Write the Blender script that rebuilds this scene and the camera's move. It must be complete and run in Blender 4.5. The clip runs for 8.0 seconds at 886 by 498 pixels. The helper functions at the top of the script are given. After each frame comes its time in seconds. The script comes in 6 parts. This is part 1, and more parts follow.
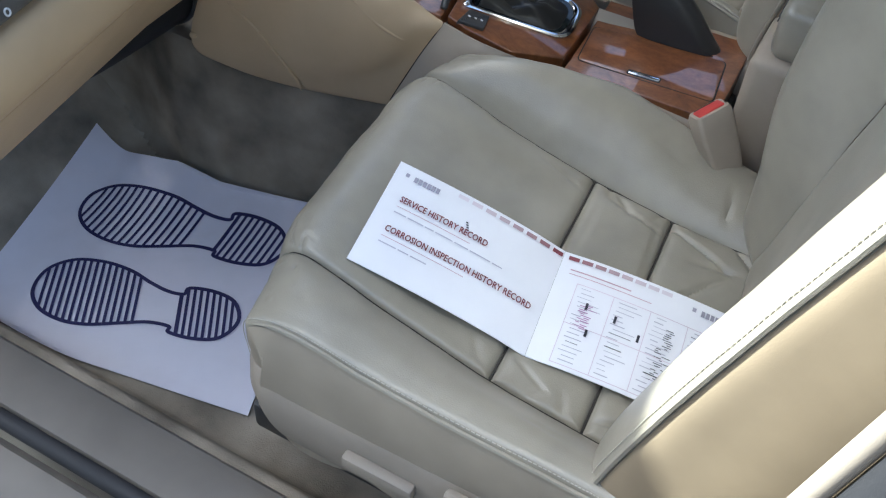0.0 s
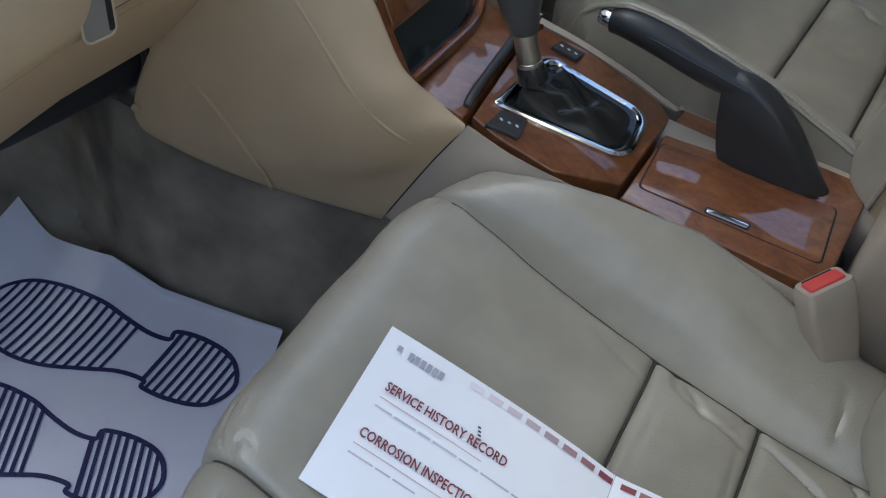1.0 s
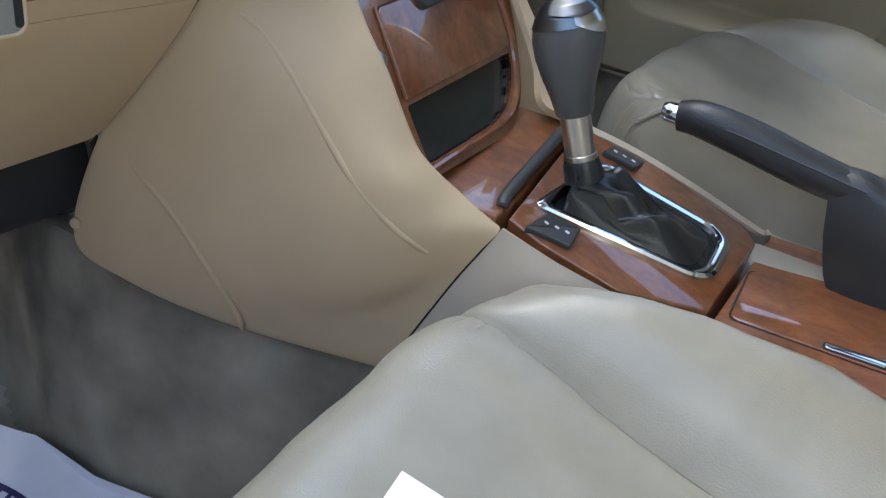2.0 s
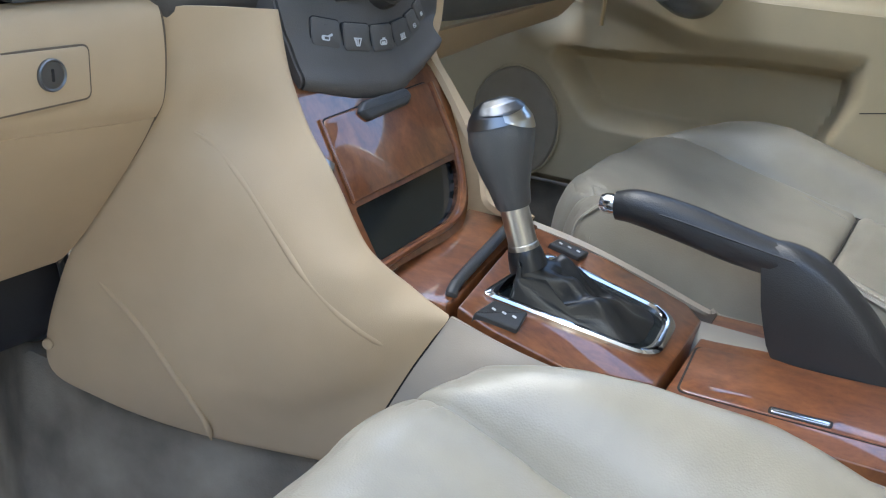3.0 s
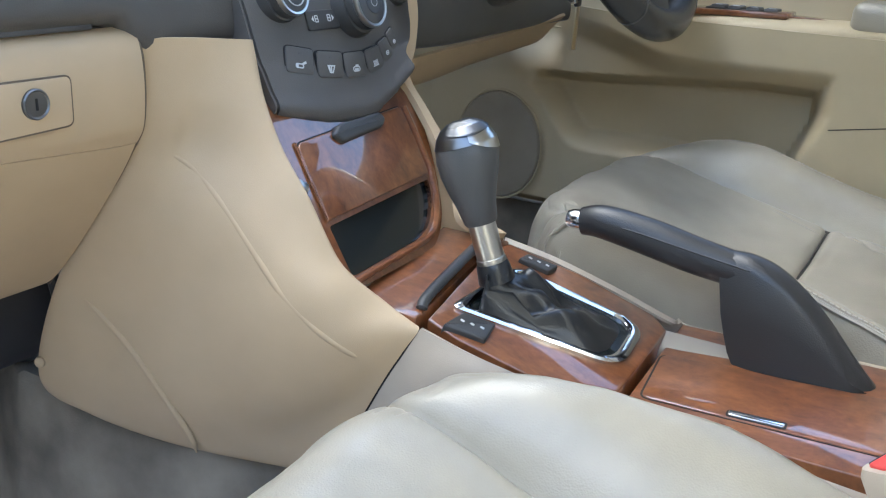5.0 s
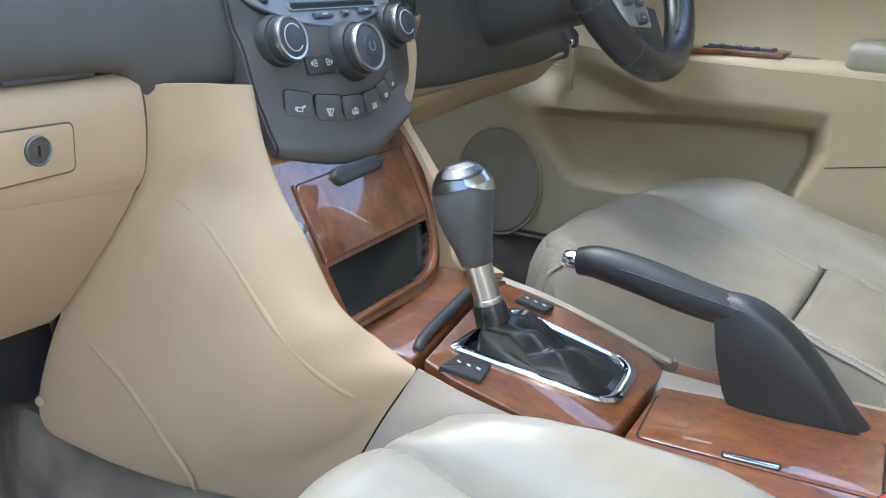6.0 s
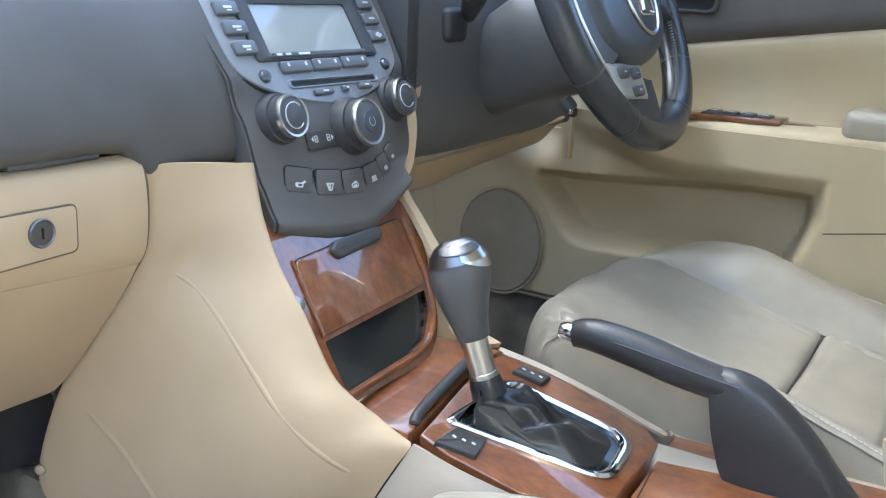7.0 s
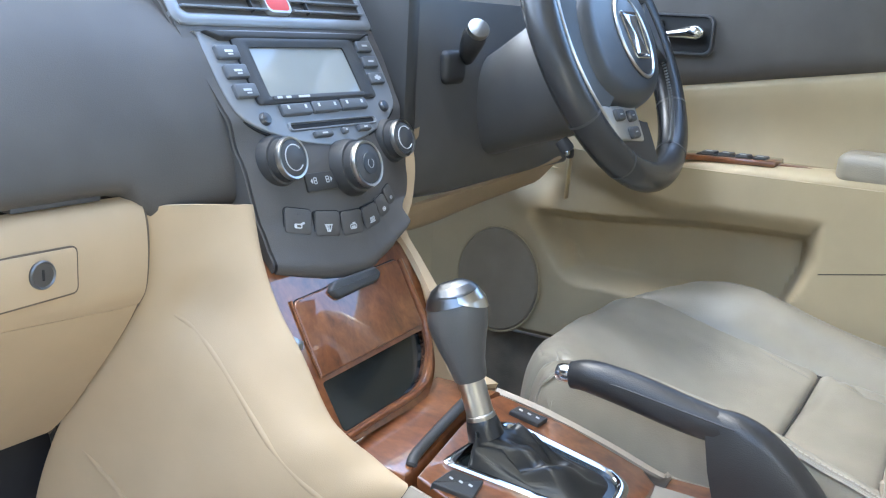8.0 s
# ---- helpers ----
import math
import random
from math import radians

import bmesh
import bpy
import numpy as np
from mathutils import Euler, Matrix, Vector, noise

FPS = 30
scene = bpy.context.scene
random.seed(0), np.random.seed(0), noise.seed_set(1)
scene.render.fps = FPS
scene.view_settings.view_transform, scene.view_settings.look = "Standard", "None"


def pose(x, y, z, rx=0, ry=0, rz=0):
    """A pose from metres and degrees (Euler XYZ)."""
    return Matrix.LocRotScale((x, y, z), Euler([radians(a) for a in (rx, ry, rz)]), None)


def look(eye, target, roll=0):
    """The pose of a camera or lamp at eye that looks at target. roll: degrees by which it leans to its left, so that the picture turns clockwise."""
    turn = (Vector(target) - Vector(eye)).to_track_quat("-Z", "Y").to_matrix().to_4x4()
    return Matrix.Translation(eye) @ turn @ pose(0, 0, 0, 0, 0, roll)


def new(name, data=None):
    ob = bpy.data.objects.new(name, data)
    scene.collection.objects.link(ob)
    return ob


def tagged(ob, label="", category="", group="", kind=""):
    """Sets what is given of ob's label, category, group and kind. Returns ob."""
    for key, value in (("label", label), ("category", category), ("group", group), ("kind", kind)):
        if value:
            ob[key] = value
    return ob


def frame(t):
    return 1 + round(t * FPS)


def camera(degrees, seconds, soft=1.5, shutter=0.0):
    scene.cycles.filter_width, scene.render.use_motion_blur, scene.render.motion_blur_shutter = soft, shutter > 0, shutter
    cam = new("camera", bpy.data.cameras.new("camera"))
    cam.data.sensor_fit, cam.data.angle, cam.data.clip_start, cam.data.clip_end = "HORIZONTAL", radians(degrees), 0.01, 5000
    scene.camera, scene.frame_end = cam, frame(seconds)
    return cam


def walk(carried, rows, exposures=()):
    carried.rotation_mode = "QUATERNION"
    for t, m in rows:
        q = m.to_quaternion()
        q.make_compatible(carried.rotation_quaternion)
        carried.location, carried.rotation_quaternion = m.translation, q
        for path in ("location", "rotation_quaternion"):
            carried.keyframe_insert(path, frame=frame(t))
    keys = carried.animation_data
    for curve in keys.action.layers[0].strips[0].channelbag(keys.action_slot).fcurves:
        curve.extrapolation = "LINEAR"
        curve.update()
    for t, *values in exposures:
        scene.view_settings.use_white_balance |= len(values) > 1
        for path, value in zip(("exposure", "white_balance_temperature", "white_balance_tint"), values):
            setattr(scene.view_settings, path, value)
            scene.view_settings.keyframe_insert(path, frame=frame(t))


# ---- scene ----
cam = camera(49.2, 8.0, soft=1.2)
PATH = [
    (0, (-0.633, -0.427, 1.136), (0.575, 0.167, -0.343), 4.0),
    (0.5, (-0.532, -0.334, 1.07), (0.715, 0.19, -0.404), 8.9),
    (1, (-0.363, -0.264, 0.98), (0.91, 0.353, -0.434), 9.1),
    (1.5, (-0.267, -0.194, 0.854), (1.119, 0.515, -0.403), 9.4),
    (2, (-0.26, -0.206, 0.736), (1.27, 0.626, -0.247), 8.0),
    (2.2, (-0.272, -0.227, 0.724), (1.299, 0.646, -0.155), 7.2),
    (3.3, (-0.285, -0.274, 0.717), (1.349, 0.648, 0.026), 3.4),
    (3.5, (-0.288, -0.284, 0.713), (1.347, 0.648, 0.034), 3.0),
    (4, (-0.292, -0.291, 0.721), (1.342, 0.635, 0.034), 3.0),
    (4.5, (-0.297, -0.3, 0.723), (1.337, 0.631, 0.042), 3.0),
    (6, (-0.3, -0.317, 0.739), (1.344, 0.645, 0.128), 2.8),
    (6.5, (-0.3, -0.319, 0.75), (1.352, 0.654, 0.181), 2.9),
    (7, (-0.298, -0.326, 0.77), (1.355, 0.667, 0.24), 2.9),
    (7.5, (-0.301, -0.326, 0.773), (1.365, 0.671, 0.292), 3.0),
    (8, (-0.302, -0.328, 0.777), (1.367, 0.673, 0.317), 3.1),
]
EXPOSURES = [(t, stops, 5750, 0) for t, stops in ((0, 1.9), (1.0, 1.65), (1.5, 2.15), (2.0, 2.55), (3.3, 3.05), (4.5, 3.15), (6.0, 3.35), (8.0, 3.6))]
walk(cam, [(t, look(eye, target, roll)) for t, eye, target, roll in PATH], EXPOSURES)

# ---------------------------------------------------------------- light
world = bpy.data.worlds.new("sky")
scene.world = world
world.use_nodes = True
wn = world.node_tree.nodes
sky = wn.new("ShaderNodeTexSky")
sky.sky_type = "NISHITA"
sky.sun_disc = False
sky.dust_density = 3.0
sky.air_density = 0.8
SUN_DIR = Vector((-0.09, 0.52, 0.85)).normalized()
sky.sun_elevation = math.asin(SUN_DIR.z)
sky.sun_rotation = math.atan2(SUN_DIR.x, SUN_DIR.y)
wn["Background"].inputs["Strength"].default_value = 0.15
world.node_tree.links.new(sky.outputs[0], wn["Background"].inputs["Color"])
sun = new("sun", bpy.data.lights.new("sun", "SUN"))
sun.data.energy, sun.data.angle, sun.data.color = 5.0, radians(0.55), (1.0, 0.96, 0.91)
sun.matrix_world = look(SUN_DIR * 10, (0, 0, 0))


# ---------------------------------------------------------------- materials
def material(name, color, rough=0.5, metal=0.0, spec=0.5, coat=0.0, grain=0.0, grain_size=900.0, mottled=0.08, mottle_size=14.0, bump=0.0, emission=None, voronoi=False, coat_rough=0.05):
    """A surface with mottling at one scale and grain relief at a finer one."""
    m = bpy.data.materials.new(name)
    m.use_nodes = True
    nt = m.node_tree
    b = nt.nodes["Principled BSDF"]
    b.inputs["Roughness"].default_value = rough
    b.inputs["Metallic"].default_value = metal
    b.inputs["Specular IOR Level"].default_value = spec
    b.inputs["Coat Weight"].default_value = coat
    b.inputs["Coat Roughness"].default_value = coat_rough
    if emission:
        b.inputs["Emission Color"].default_value = (*color, 1)
        b.inputs["Emission Strength"].default_value = emission
    tc = nt.nodes.new("ShaderNodeTexCoord")
    n1 = nt.nodes.new("ShaderNodeTexNoise")
    n1.inputs["Scale"].default_value = mottle_size
    n1.inputs["Detail"].default_value = 5
    nt.links.new(tc.outputs["Object"], n1.inputs["Vector"])
    ramp = nt.nodes.new("ShaderNodeValToRGB")
    dark = tuple(c * (1 - mottled) for c in color)
    light = tuple(min(1, c * (1 + mottled)) for c in color)
    ramp.color_ramp.elements[0].position, ramp.color_ramp.elements[0].color = 0.32, (*dark, 1)
    ramp.color_ramp.elements[1].position, ramp.color_ramp.elements[1].color = 0.68, (*light, 1)
    nt.links.new(n1.outputs["Fac"], ramp.inputs["Fac"])
    nt.links.new(ramp.outputs["Color"], b.inputs["Base Color"])
    if grain:
        n2 = nt.nodes.new("ShaderNodeTexVoronoi" if voronoi else "ShaderNodeTexNoise")
        n2.inputs["Scale"].default_value = grain_size
        nt.links.new(tc.outputs["Object"], n2.inputs["Vector"])
        bp = nt.nodes.new("ShaderNodeBump")
        bp.inputs["Strength"].default_value = grain
        bp.inputs["Distance"].default_value = 0.0006
        nt.links.new(n2.outputs["Distance" if voronoi else "Fac"], bp.inputs["Height"])
        nt.links.new(bp.outputs["Normal"], b.inputs["Normal"])
    return m


def wood_material(name):
    """Glossy burr-walnut veneer under lacquer."""
    m = bpy.data.materials.new(name)
    m.use_nodes = True
    nt = m.node_tree
    b = nt.nodes["Principled BSDF"]
    b.inputs["Roughness"].default_value = 0.35
    b.inputs["Coat Weight"].default_value = 1.0
    b.inputs["Coat Roughness"].default_value = 0.02
    b.inputs["Coat IOR"].default_value = 1.6
    tc = nt.nodes.new("ShaderNodeTexCoord")
    mp = nt.nodes.new("ShaderNodeMapping")
    mp.inputs["Scale"].default_value = (1.0, 0.55, 0.8)
    n1 = nt.nodes.new("ShaderNodeTexNoise")
    n1.inputs["Scale"].default_value = 45
    n1.inputs["Detail"].default_value = 9
    n1.inputs["Roughness"].default_value = 0.65
    n1.inputs["Distortion"].default_value = 0.7
    n2 = nt.nodes.new("ShaderNodeTexNoise")
    n2.inputs["Scale"].default_value = 260
    n2.inputs["Detail"].default_value = 4
    mix = nt.nodes.new("ShaderNodeMath")
    mix.operation = "MULTIPLY_ADD"
    mix.inputs[1].default_value = 0.3
    nt.links.new(tc.outputs["Object"], mp.inputs["Vector"])
    nt.links.new(mp.outputs["Vector"], n1.inputs["Vector"])
    nt.links.new(mp.outputs["Vector"], n2.inputs["Vector"])
    nt.links.new(n2.outputs["Fac"], mix.inputs[0])
    nt.links.new(n1.outputs["Fac"], mix.inputs[2])
    ramp = nt.nodes.new("ShaderNodeValToRGB")
    els = ramp.color_ramp.elements
    els[0].position, els[0].color = 0.38, (0.070, 0.023, 0.008, 1)
    els[1].position, els[1].color = 0.85, (0.25, 0.094, 0.030, 1)
    e = els.new(0.62)
    e.color = (0.165, 0.056, 0.017, 1)
    nt.links.new(mix.outputs[0], ramp.inputs["Fac"])
    nt.links.new(ramp.outputs["Color"], b.inputs["Base Color"])
    return m


BEIGE = material("beige_plastic", (0.515, 0.388, 0.240), 0.55, grain=0.25, grain_size=1400, mottled=0.05, spec=0.35)
BEIGE_SILL = material("beige_sill_plastic", (0.40, 0.34, 0.265), 0.5, grain=0.3, grain_size=1100, mottled=0.07)
BEIGE_DOOR = material("beige_door_vinyl", (0.50, 0.415, 0.262), 0.55, grain=0.3, grain_size=1000, mottled=0.05)
LEATHER = material("grey_beige_leather", (0.335, 0.303, 0.236), 0.32, grain=0.25, grain_size=650, mottled=0.10, voronoi=True, spec=0.7)
SEAM_GAP = material("dark_seam_gap", (0.05, 0.045, 0.036), 0.8)
STITCH = material("pale_thread", (0.52, 0.48, 0.40), 0.7)
SILL_TRIM = material("grey_beige_sill_plastic", (0.150, 0.132, 0.110), 0.5, grain=0.3, grain_size=1100, mottled=0.08)
LIGHT_BLOCK = material("light_block_plaster", (0.20, 0.185, 0.16), 0.85, grain=0.4, grain_size=80, mottled=0.2, mottle_size=2)
CUSHION_SIDE = material("brown_grey_vinyl_side", (0.305, 0.262, 0.200), 0.42, grain=0.15, grain_size=700, mottled=0.08, voronoi=True)
VALANCE = material("brown_grey_seat_plastic", (0.265, 0.228, 0.182), 0.5, grain=0.3, grain_size=1100, mottled=0.06)
LEATHER_SIDE = material("tan_vinyl_seat_side", (0.345, 0.27, 0.175), 0.5, grain=0.12, grain_size=700, mottled=0.06, voronoi=True)
CARPET = material("grey_brown_carpet", (0.275, 0.236, 0.182), 0.95, grain=1.0, grain_size=500, mottled=0.42, mottle_size=9, spec=0.1)
BLACK = material("black_plastic", (0.047, 0.046, 0.044), 0.45, grain=0.3, grain_size=1200, mottled=0.1)
DASH = material("charcoal_dash_skin", (0.103, 0.096, 0.088), 0.48, spec=0.32, grain=0.4, grain_size=1000, mottled=0.1)
PANEL_GREY = material("dark_silver_panel", (0.29, 0.30, 0.31), 0.36, metal=0.35, grain=0.05, mottled=0.04)
BUTTON = material("charcoal_button", (0.075, 0.075, 0.076), 0.4, mottled=0.05)
RADIO_KEY = material("grey_radio_key", (0.125, 0.130, 0.135), 0.38, metal=0.2, mottled=0.05)
LOCK_METAL = material("dull_lock_metal", (0.17, 0.165, 0.155), 0.35, metal=0.8, mottled=0.1)
CROWN = material("dark_chrome", (0.19, 0.19, 0.19), 0.30, metal=1.0, mottled=0.05)
TRIM_GAP = material("shaded_beige_joint", (0.14, 0.105, 0.07), 0.8)
# near-black of joints and slots; also paints unlit hollows and footwell ends
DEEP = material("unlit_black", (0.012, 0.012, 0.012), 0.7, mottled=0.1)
SMOKED = material("smoked_gloss_black", (0.014, 0.017, 0.017), 0.10, mottled=0.05)
RUBBER = material("black_rubber", (0.025, 0.025, 0.027), 0.7, grain=0.3, grain_size=400)
CHROME = material("chrome", (0.70, 0.705, 0.71), 0.10, metal=1.0, mottled=0.02)
SATIN = material("satin_metal", (0.52, 0.50, 0.46), 0.28, metal=1.0, mottled=0.05)
WOOD = wood_material("burr_walnut_lacquer")
HUB_SKIN = material("charcoal_airbag_skin", (0.055, 0.06, 0.066), 0.4, grain=0.2, grain_size=1100)
RIM_LEATHER = material("worn_black_rim_leather", (0.038, 0.039, 0.040), 0.24, grain=0.2, grain_size=900, voronoi=True, spec=0.6)
COLUMN = material("dark_grey_column_plastic", (0.115, 0.112, 0.106), 0.42, grain=0.3, grain_size=1200, mottled=0.1)
SATIN_GREY = material("satin_silver_paint", (0.52, 0.51, 0.48), 0.32, metal=0.6, mottled=0.05)
GRIP = material("charcoal_grip_leather", (0.029, 0.029, 0.030), 0.34, grain=0.2, grain_size=900, voronoi=True)
BOOT = material("black_boot_leather", (0.018, 0.0185, 0.019), 0.30, spec=0.5, grain=0.12, grain_size=700, voronoi=True)
RED = material("red_plastic", (0.62, 0.07, 0.06), 0.35, mottled=0.05)
PAPER = material("white_paper", (0.71, 0.68, 0.73), 0.75, mottled=0.02, mottle_size=30)
CARD = material("white_gloss_paper", (0.93, 0.925, 0.94), 0.4, mottled=0.015, mottle_size=25)
NAVY = material("navy_ink", (0.022, 0.02, 0.085), 0.7, mottled=0.1)
INK_RED = material("dark_red_ink", (0.20, 0.035, 0.04), 0.6, mottled=0.1)
INK_GREY = material("grey_ink", (0.38, 0.36, 0.42), 0.6)
INK_BLACK = material("black_ink", (0.03, 0.03, 0.04), 0.6)
INK_PINK = material("faded_red_ink", (0.62, 0.40, 0.44), 0.6)
WHITE_MARK = material("white_marking", (0.58, 0.59, 0.59), 0.5)
LCD = material("grey_lcd", (0.30, 0.31, 0.29), 0.06, mottled=0.03, spec=0.8)
HEADLINER = material("pale_headliner_cloth", (0.62, 0.58, 0.5), 0.9, grain=0.3, grain_size=500)
GROUND = material("worn_asphalt_ground", (0.20, 0.19, 0.175), 0.9, grain=0.5, grain_size=60, mottled=0.2, mottle_size=3)
BODY = material("silver_car_paint", (0.62, 0.63, 0.64), 0.25, metal=0.4, coat=0.8)


# ---------------------------------------------------------------- shaping helpers
BASES = {}


def thing(name, base, label, category, group="", kind=""):
    ob = new(name)
    ob.empty_display_size = 0.05
    ob.location = base
    BASES[ob] = Vector(base)
    return tagged(ob, label, category, group, kind)


def part(name, bm, mat, parent=None, label="", smooth=True, sharp=38):
    """Links a bmesh, modelled in world coordinates, as one mesh object under a thing or a part."""
    me = bpy.data.meshes.new(name)
    bmesh.ops.remove_doubles(bm, verts=bm.verts, dist=1e-6)
    bmesh.ops.recalc_face_normals(bm, faces=bm.faces)
    bm.to_mesh(me)
    bm.free()
    me.materials.append(mat)
    if smooth:
        me.shade_smooth()
        me.set_sharp_from_angle(angle=radians(sharp))
    ob = new(name, me)
    if parent is not None:
        ob.parent = parent
        if parent in BASES:
            ob.matrix_parent_inverse = Matrix.Translation(-BASES[parent])
    if label:
        ob["label"] = label
    return ob


def stuff(ob):
    ob["kind"] = "stuff"
    return ob


def solo(name, bm, mat, label, category, kind="", group="", sharp=38):
    return tagged(part(name, bm, mat, None, sharp=sharp), label, category, group, kind)


def join(*bms):
    out = bmesh.new()
    for b in bms:
        me = bpy.data.meshes.new("tmp")
        b.to_mesh(me)
        b.free()
        out.from_mesh(me)
        bpy.data.meshes.remove(me)
    return out


def spline(pts, n, closed=False):
    """n points along a Catmull-Rom curve through pts."""
    pts = [Vector(p) for p in pts]
    k = len(pts)
    segs = k if closed else k - 1
    out = []
    for i in range(n):
        s = i / (n if closed else n - 1) * segs
        j = min(int(s), segs - 1)
        f = s - j
        if closed:
            p0, p1, p2, p3 = (pts[(j + d) % k] for d in (-1, 0, 1, 2))
        else:
            p1, p2 = pts[j], pts[j + 1]
            p0 = pts[j - 1] if j > 0 else p1 * 2 - p2
            p3 = pts[j + 2] if j + 2 < k else p2 * 2 - p1
        out.append(0.5 * (2 * p1 + (p2 - p0) * f + (2 * p0 - 5 * p1 + 4 * p2 - p3) * f * f + (3 * p1 - p0 - 3 * p2 + p3) * f ** 3))
    return out


def sheet(rows, thick=0.0, closed=False, out=None):
    """A surface over a grid of points; with thick it gets depth, on the far side from out."""
    bm = bmesh.new()
    vs = [[bm.verts.new(p) for p in r] for r in rows]
    nr, nc = len(vs), len(vs[0])
    quads = []
    for j in range(nr - 1):
        for i in range(nc if closed else nc - 1):
            quads.append((vs[j][i], vs[j][(i + 1) % nc], vs[j + 1][(i + 1) % nc], vs[j + 1][i]))
    for q in quads:
        bm.faces.new(q)
    if thick:
        bm.normal_update()
        total = Vector()
        for f in bm.faces:
            total += f.normal * f.calc_area()
        sg = -1.0 if out is not None and total.dot(Vector(out)) < 0 else 1.0
        back = {}
        for r in vs:
            for v in r:
                back[v] = bm.verts.new(v.co - v.normal * (sg * thick))
        for q in quads:
            bm.faces.new([back[v] for v in reversed(q)])
        rim = [[(vs[0][i], vs[0][i + 1]) for i in range(nc - 1)], [(vs[-1][i], vs[-1][i + 1]) for i in range(nc - 1)]]
        if closed:
            rim[0].append((vs[0][-1], vs[0][0]))
            rim[1].append((vs[-1][-1], vs[-1][0]))
        else:
            rim += [[(vs[j][0], vs[j + 1][0]) for j in range(nr - 1)], [(vs[j][-1], vs[j + 1][-1]) for j in range(nr - 1)]]
        for line in rim:
            for p, q in line:
                bm.faces.new((p, q, back[q], back[p]))
    return bm


def loft(guides, n, m, thick=0.0, out=None):
    """A smooth surface through guide curves: each guide is a list of points of the same count."""
    curves = [spline(g, n) for g in guides]
    rows = [spline([c[i] for c in curves], m) for i in range(n)]
    return sheet(rows, thick, False, out)


def surf(f, nu, nv, thick=0.0, out=None):
    rows = [[f(i / (nu - 1), j / (nv - 1)) for i in range(nu)] for j in range(nv)]
    return sheet(rows, thick, False, out)


def rbox(center, size, bevel=0.003, m=None, seg=2):
    """A box with rounded edges; m turns it about its centre."""
    bm = bmesh.new()
    bmesh.ops.create_cube(bm, size=1.0)
    bmesh.ops.scale(bm, vec=size, verts=bm.verts)
    if bevel:
        bmesh.ops.bevel(bm, geom=bm.edges[:], offset=bevel, segments=seg, affect="EDGES", profile=0.5)
    mat = Matrix.Translation(center)
    if m is not None:
        mat = mat @ m.to_4x4()
    bmesh.ops.transform(bm, matrix=mat, verts=bm.verts)
    return bm


def plane_frame(origin, normal, up=(0, 0, 1)):
    """x across, y up, z out of a face that looks along normal."""
    z = Vector(normal).normalized()
    x = Vector(up).cross(z).normalized()
    y = z.cross(x)
    return Matrix.Translation(origin) @ Matrix((x, y, z)).transposed().to_4x4()


def rrect(w, h, r, n=5, cx=0.0, cy=0.0):
    out = []
    for sx, sy, a0 in ((1, 1, 0), (-1, 1, 90), (-1, -1, 180), (1, -1, 270)):
        for i in range(n + 1):
            a = radians(a0 + 90 * i / n)
            out.append((cx + sx * (w / 2 - r) + r * math.cos(a), cy + sy * (h / 2 - r) + r * math.sin(a)))
    return out


def slab(outline, m, depth, bevel=0.001, seg=2, drop=0.0):
    """An outline (x, y) made solid: from -drop up to depth along the frame's z, its top edge rounded."""
    bm = bmesh.new()
    loops = [(-drop, 0.0)]
    if bevel:
        loops.append((depth - bevel, 0.0))
        for i in range(1, seg + 1):
            a = math.pi / 2 * i / seg
            loops.append((depth - bevel + bevel * math.sin(a), bevel * (1 - math.cos(a))))
    else:
        loops.append((depth, 0.0))
    pts = [Vector((x, y)) for x, y in outline]
    k = len(pts)
    area = sum(pts[i].x * pts[(i + 1) % k].y - pts[(i + 1) % k].x * pts[i].y for i in range(k))
    nrm = []
    for i in range(k):
        a = pts[i] - pts[i - 1]
        b = pts[(i + 1) % k] - pts[i]
        a = a.normalized() if a.length > 1e-9 else a
        b = b.normalized() if b.length > 1e-9 else b
        t = a + b
        t = t.normalized() if t.length > 1e-6 else b
        d = Vector((-t.y, t.x)) * (1 if area > 0 else -1)
        c = max(0.5, d.dot(Vector((-b.y, b.x)) * (1 if area > 0 else -1)))
        nrm.append(d / c)
    rings = []
    for z, inset in loops:
        rings.append([bm.verts.new(m @ Vector((p.x + q.x * inset, p.y + q.y * inset, z))) for p, q in zip(pts, nrm)])
    for a, b in zip(rings, rings[1:]):
        for i in range(k):
            bm.faces.new((a[i], a[(i + 1) % k], b[(i + 1) % k], b[i]))
    bm.faces.new(rings[-1])
    bm.faces.new(rings[0])
    return bm


def ring(outer, inner, m, depth, drop=0.0, bevel=0.0):
    """A flat frame between two outlines with the same count of points."""
    bm = bmesh.new()
    k = len(outer)
    o2 = [(a[0] + (b[0] - a[0]) * bevel, a[1] + (b[1] - a[1]) * bevel) for a, b in zip(outer, inner)]
    i2 = [(a[0] + (b[0] - a[0]) * (1 - bevel), a[1] + (b[1] - a[1]) * (1 - bevel)) for a, b in zip(outer, inner)]
    lv = []
    for pts, z in ((outer, -drop), (outer, depth * (0.6 if bevel else 1)), (o2, depth), (i2, depth), (inner, depth * (0.6 if bevel else 1)), (inner, -drop)):
        lv.append([bm.verts.new(m @ Vector((p[0], p[1], z))) for p in pts])
    for a, b in zip(lv, lv[1:] + lv[:1]):
        for i in range(k):
            bm.faces.new((a[i], a[(i + 1) % k], b[(i + 1) % k], b[i]))
    return bm


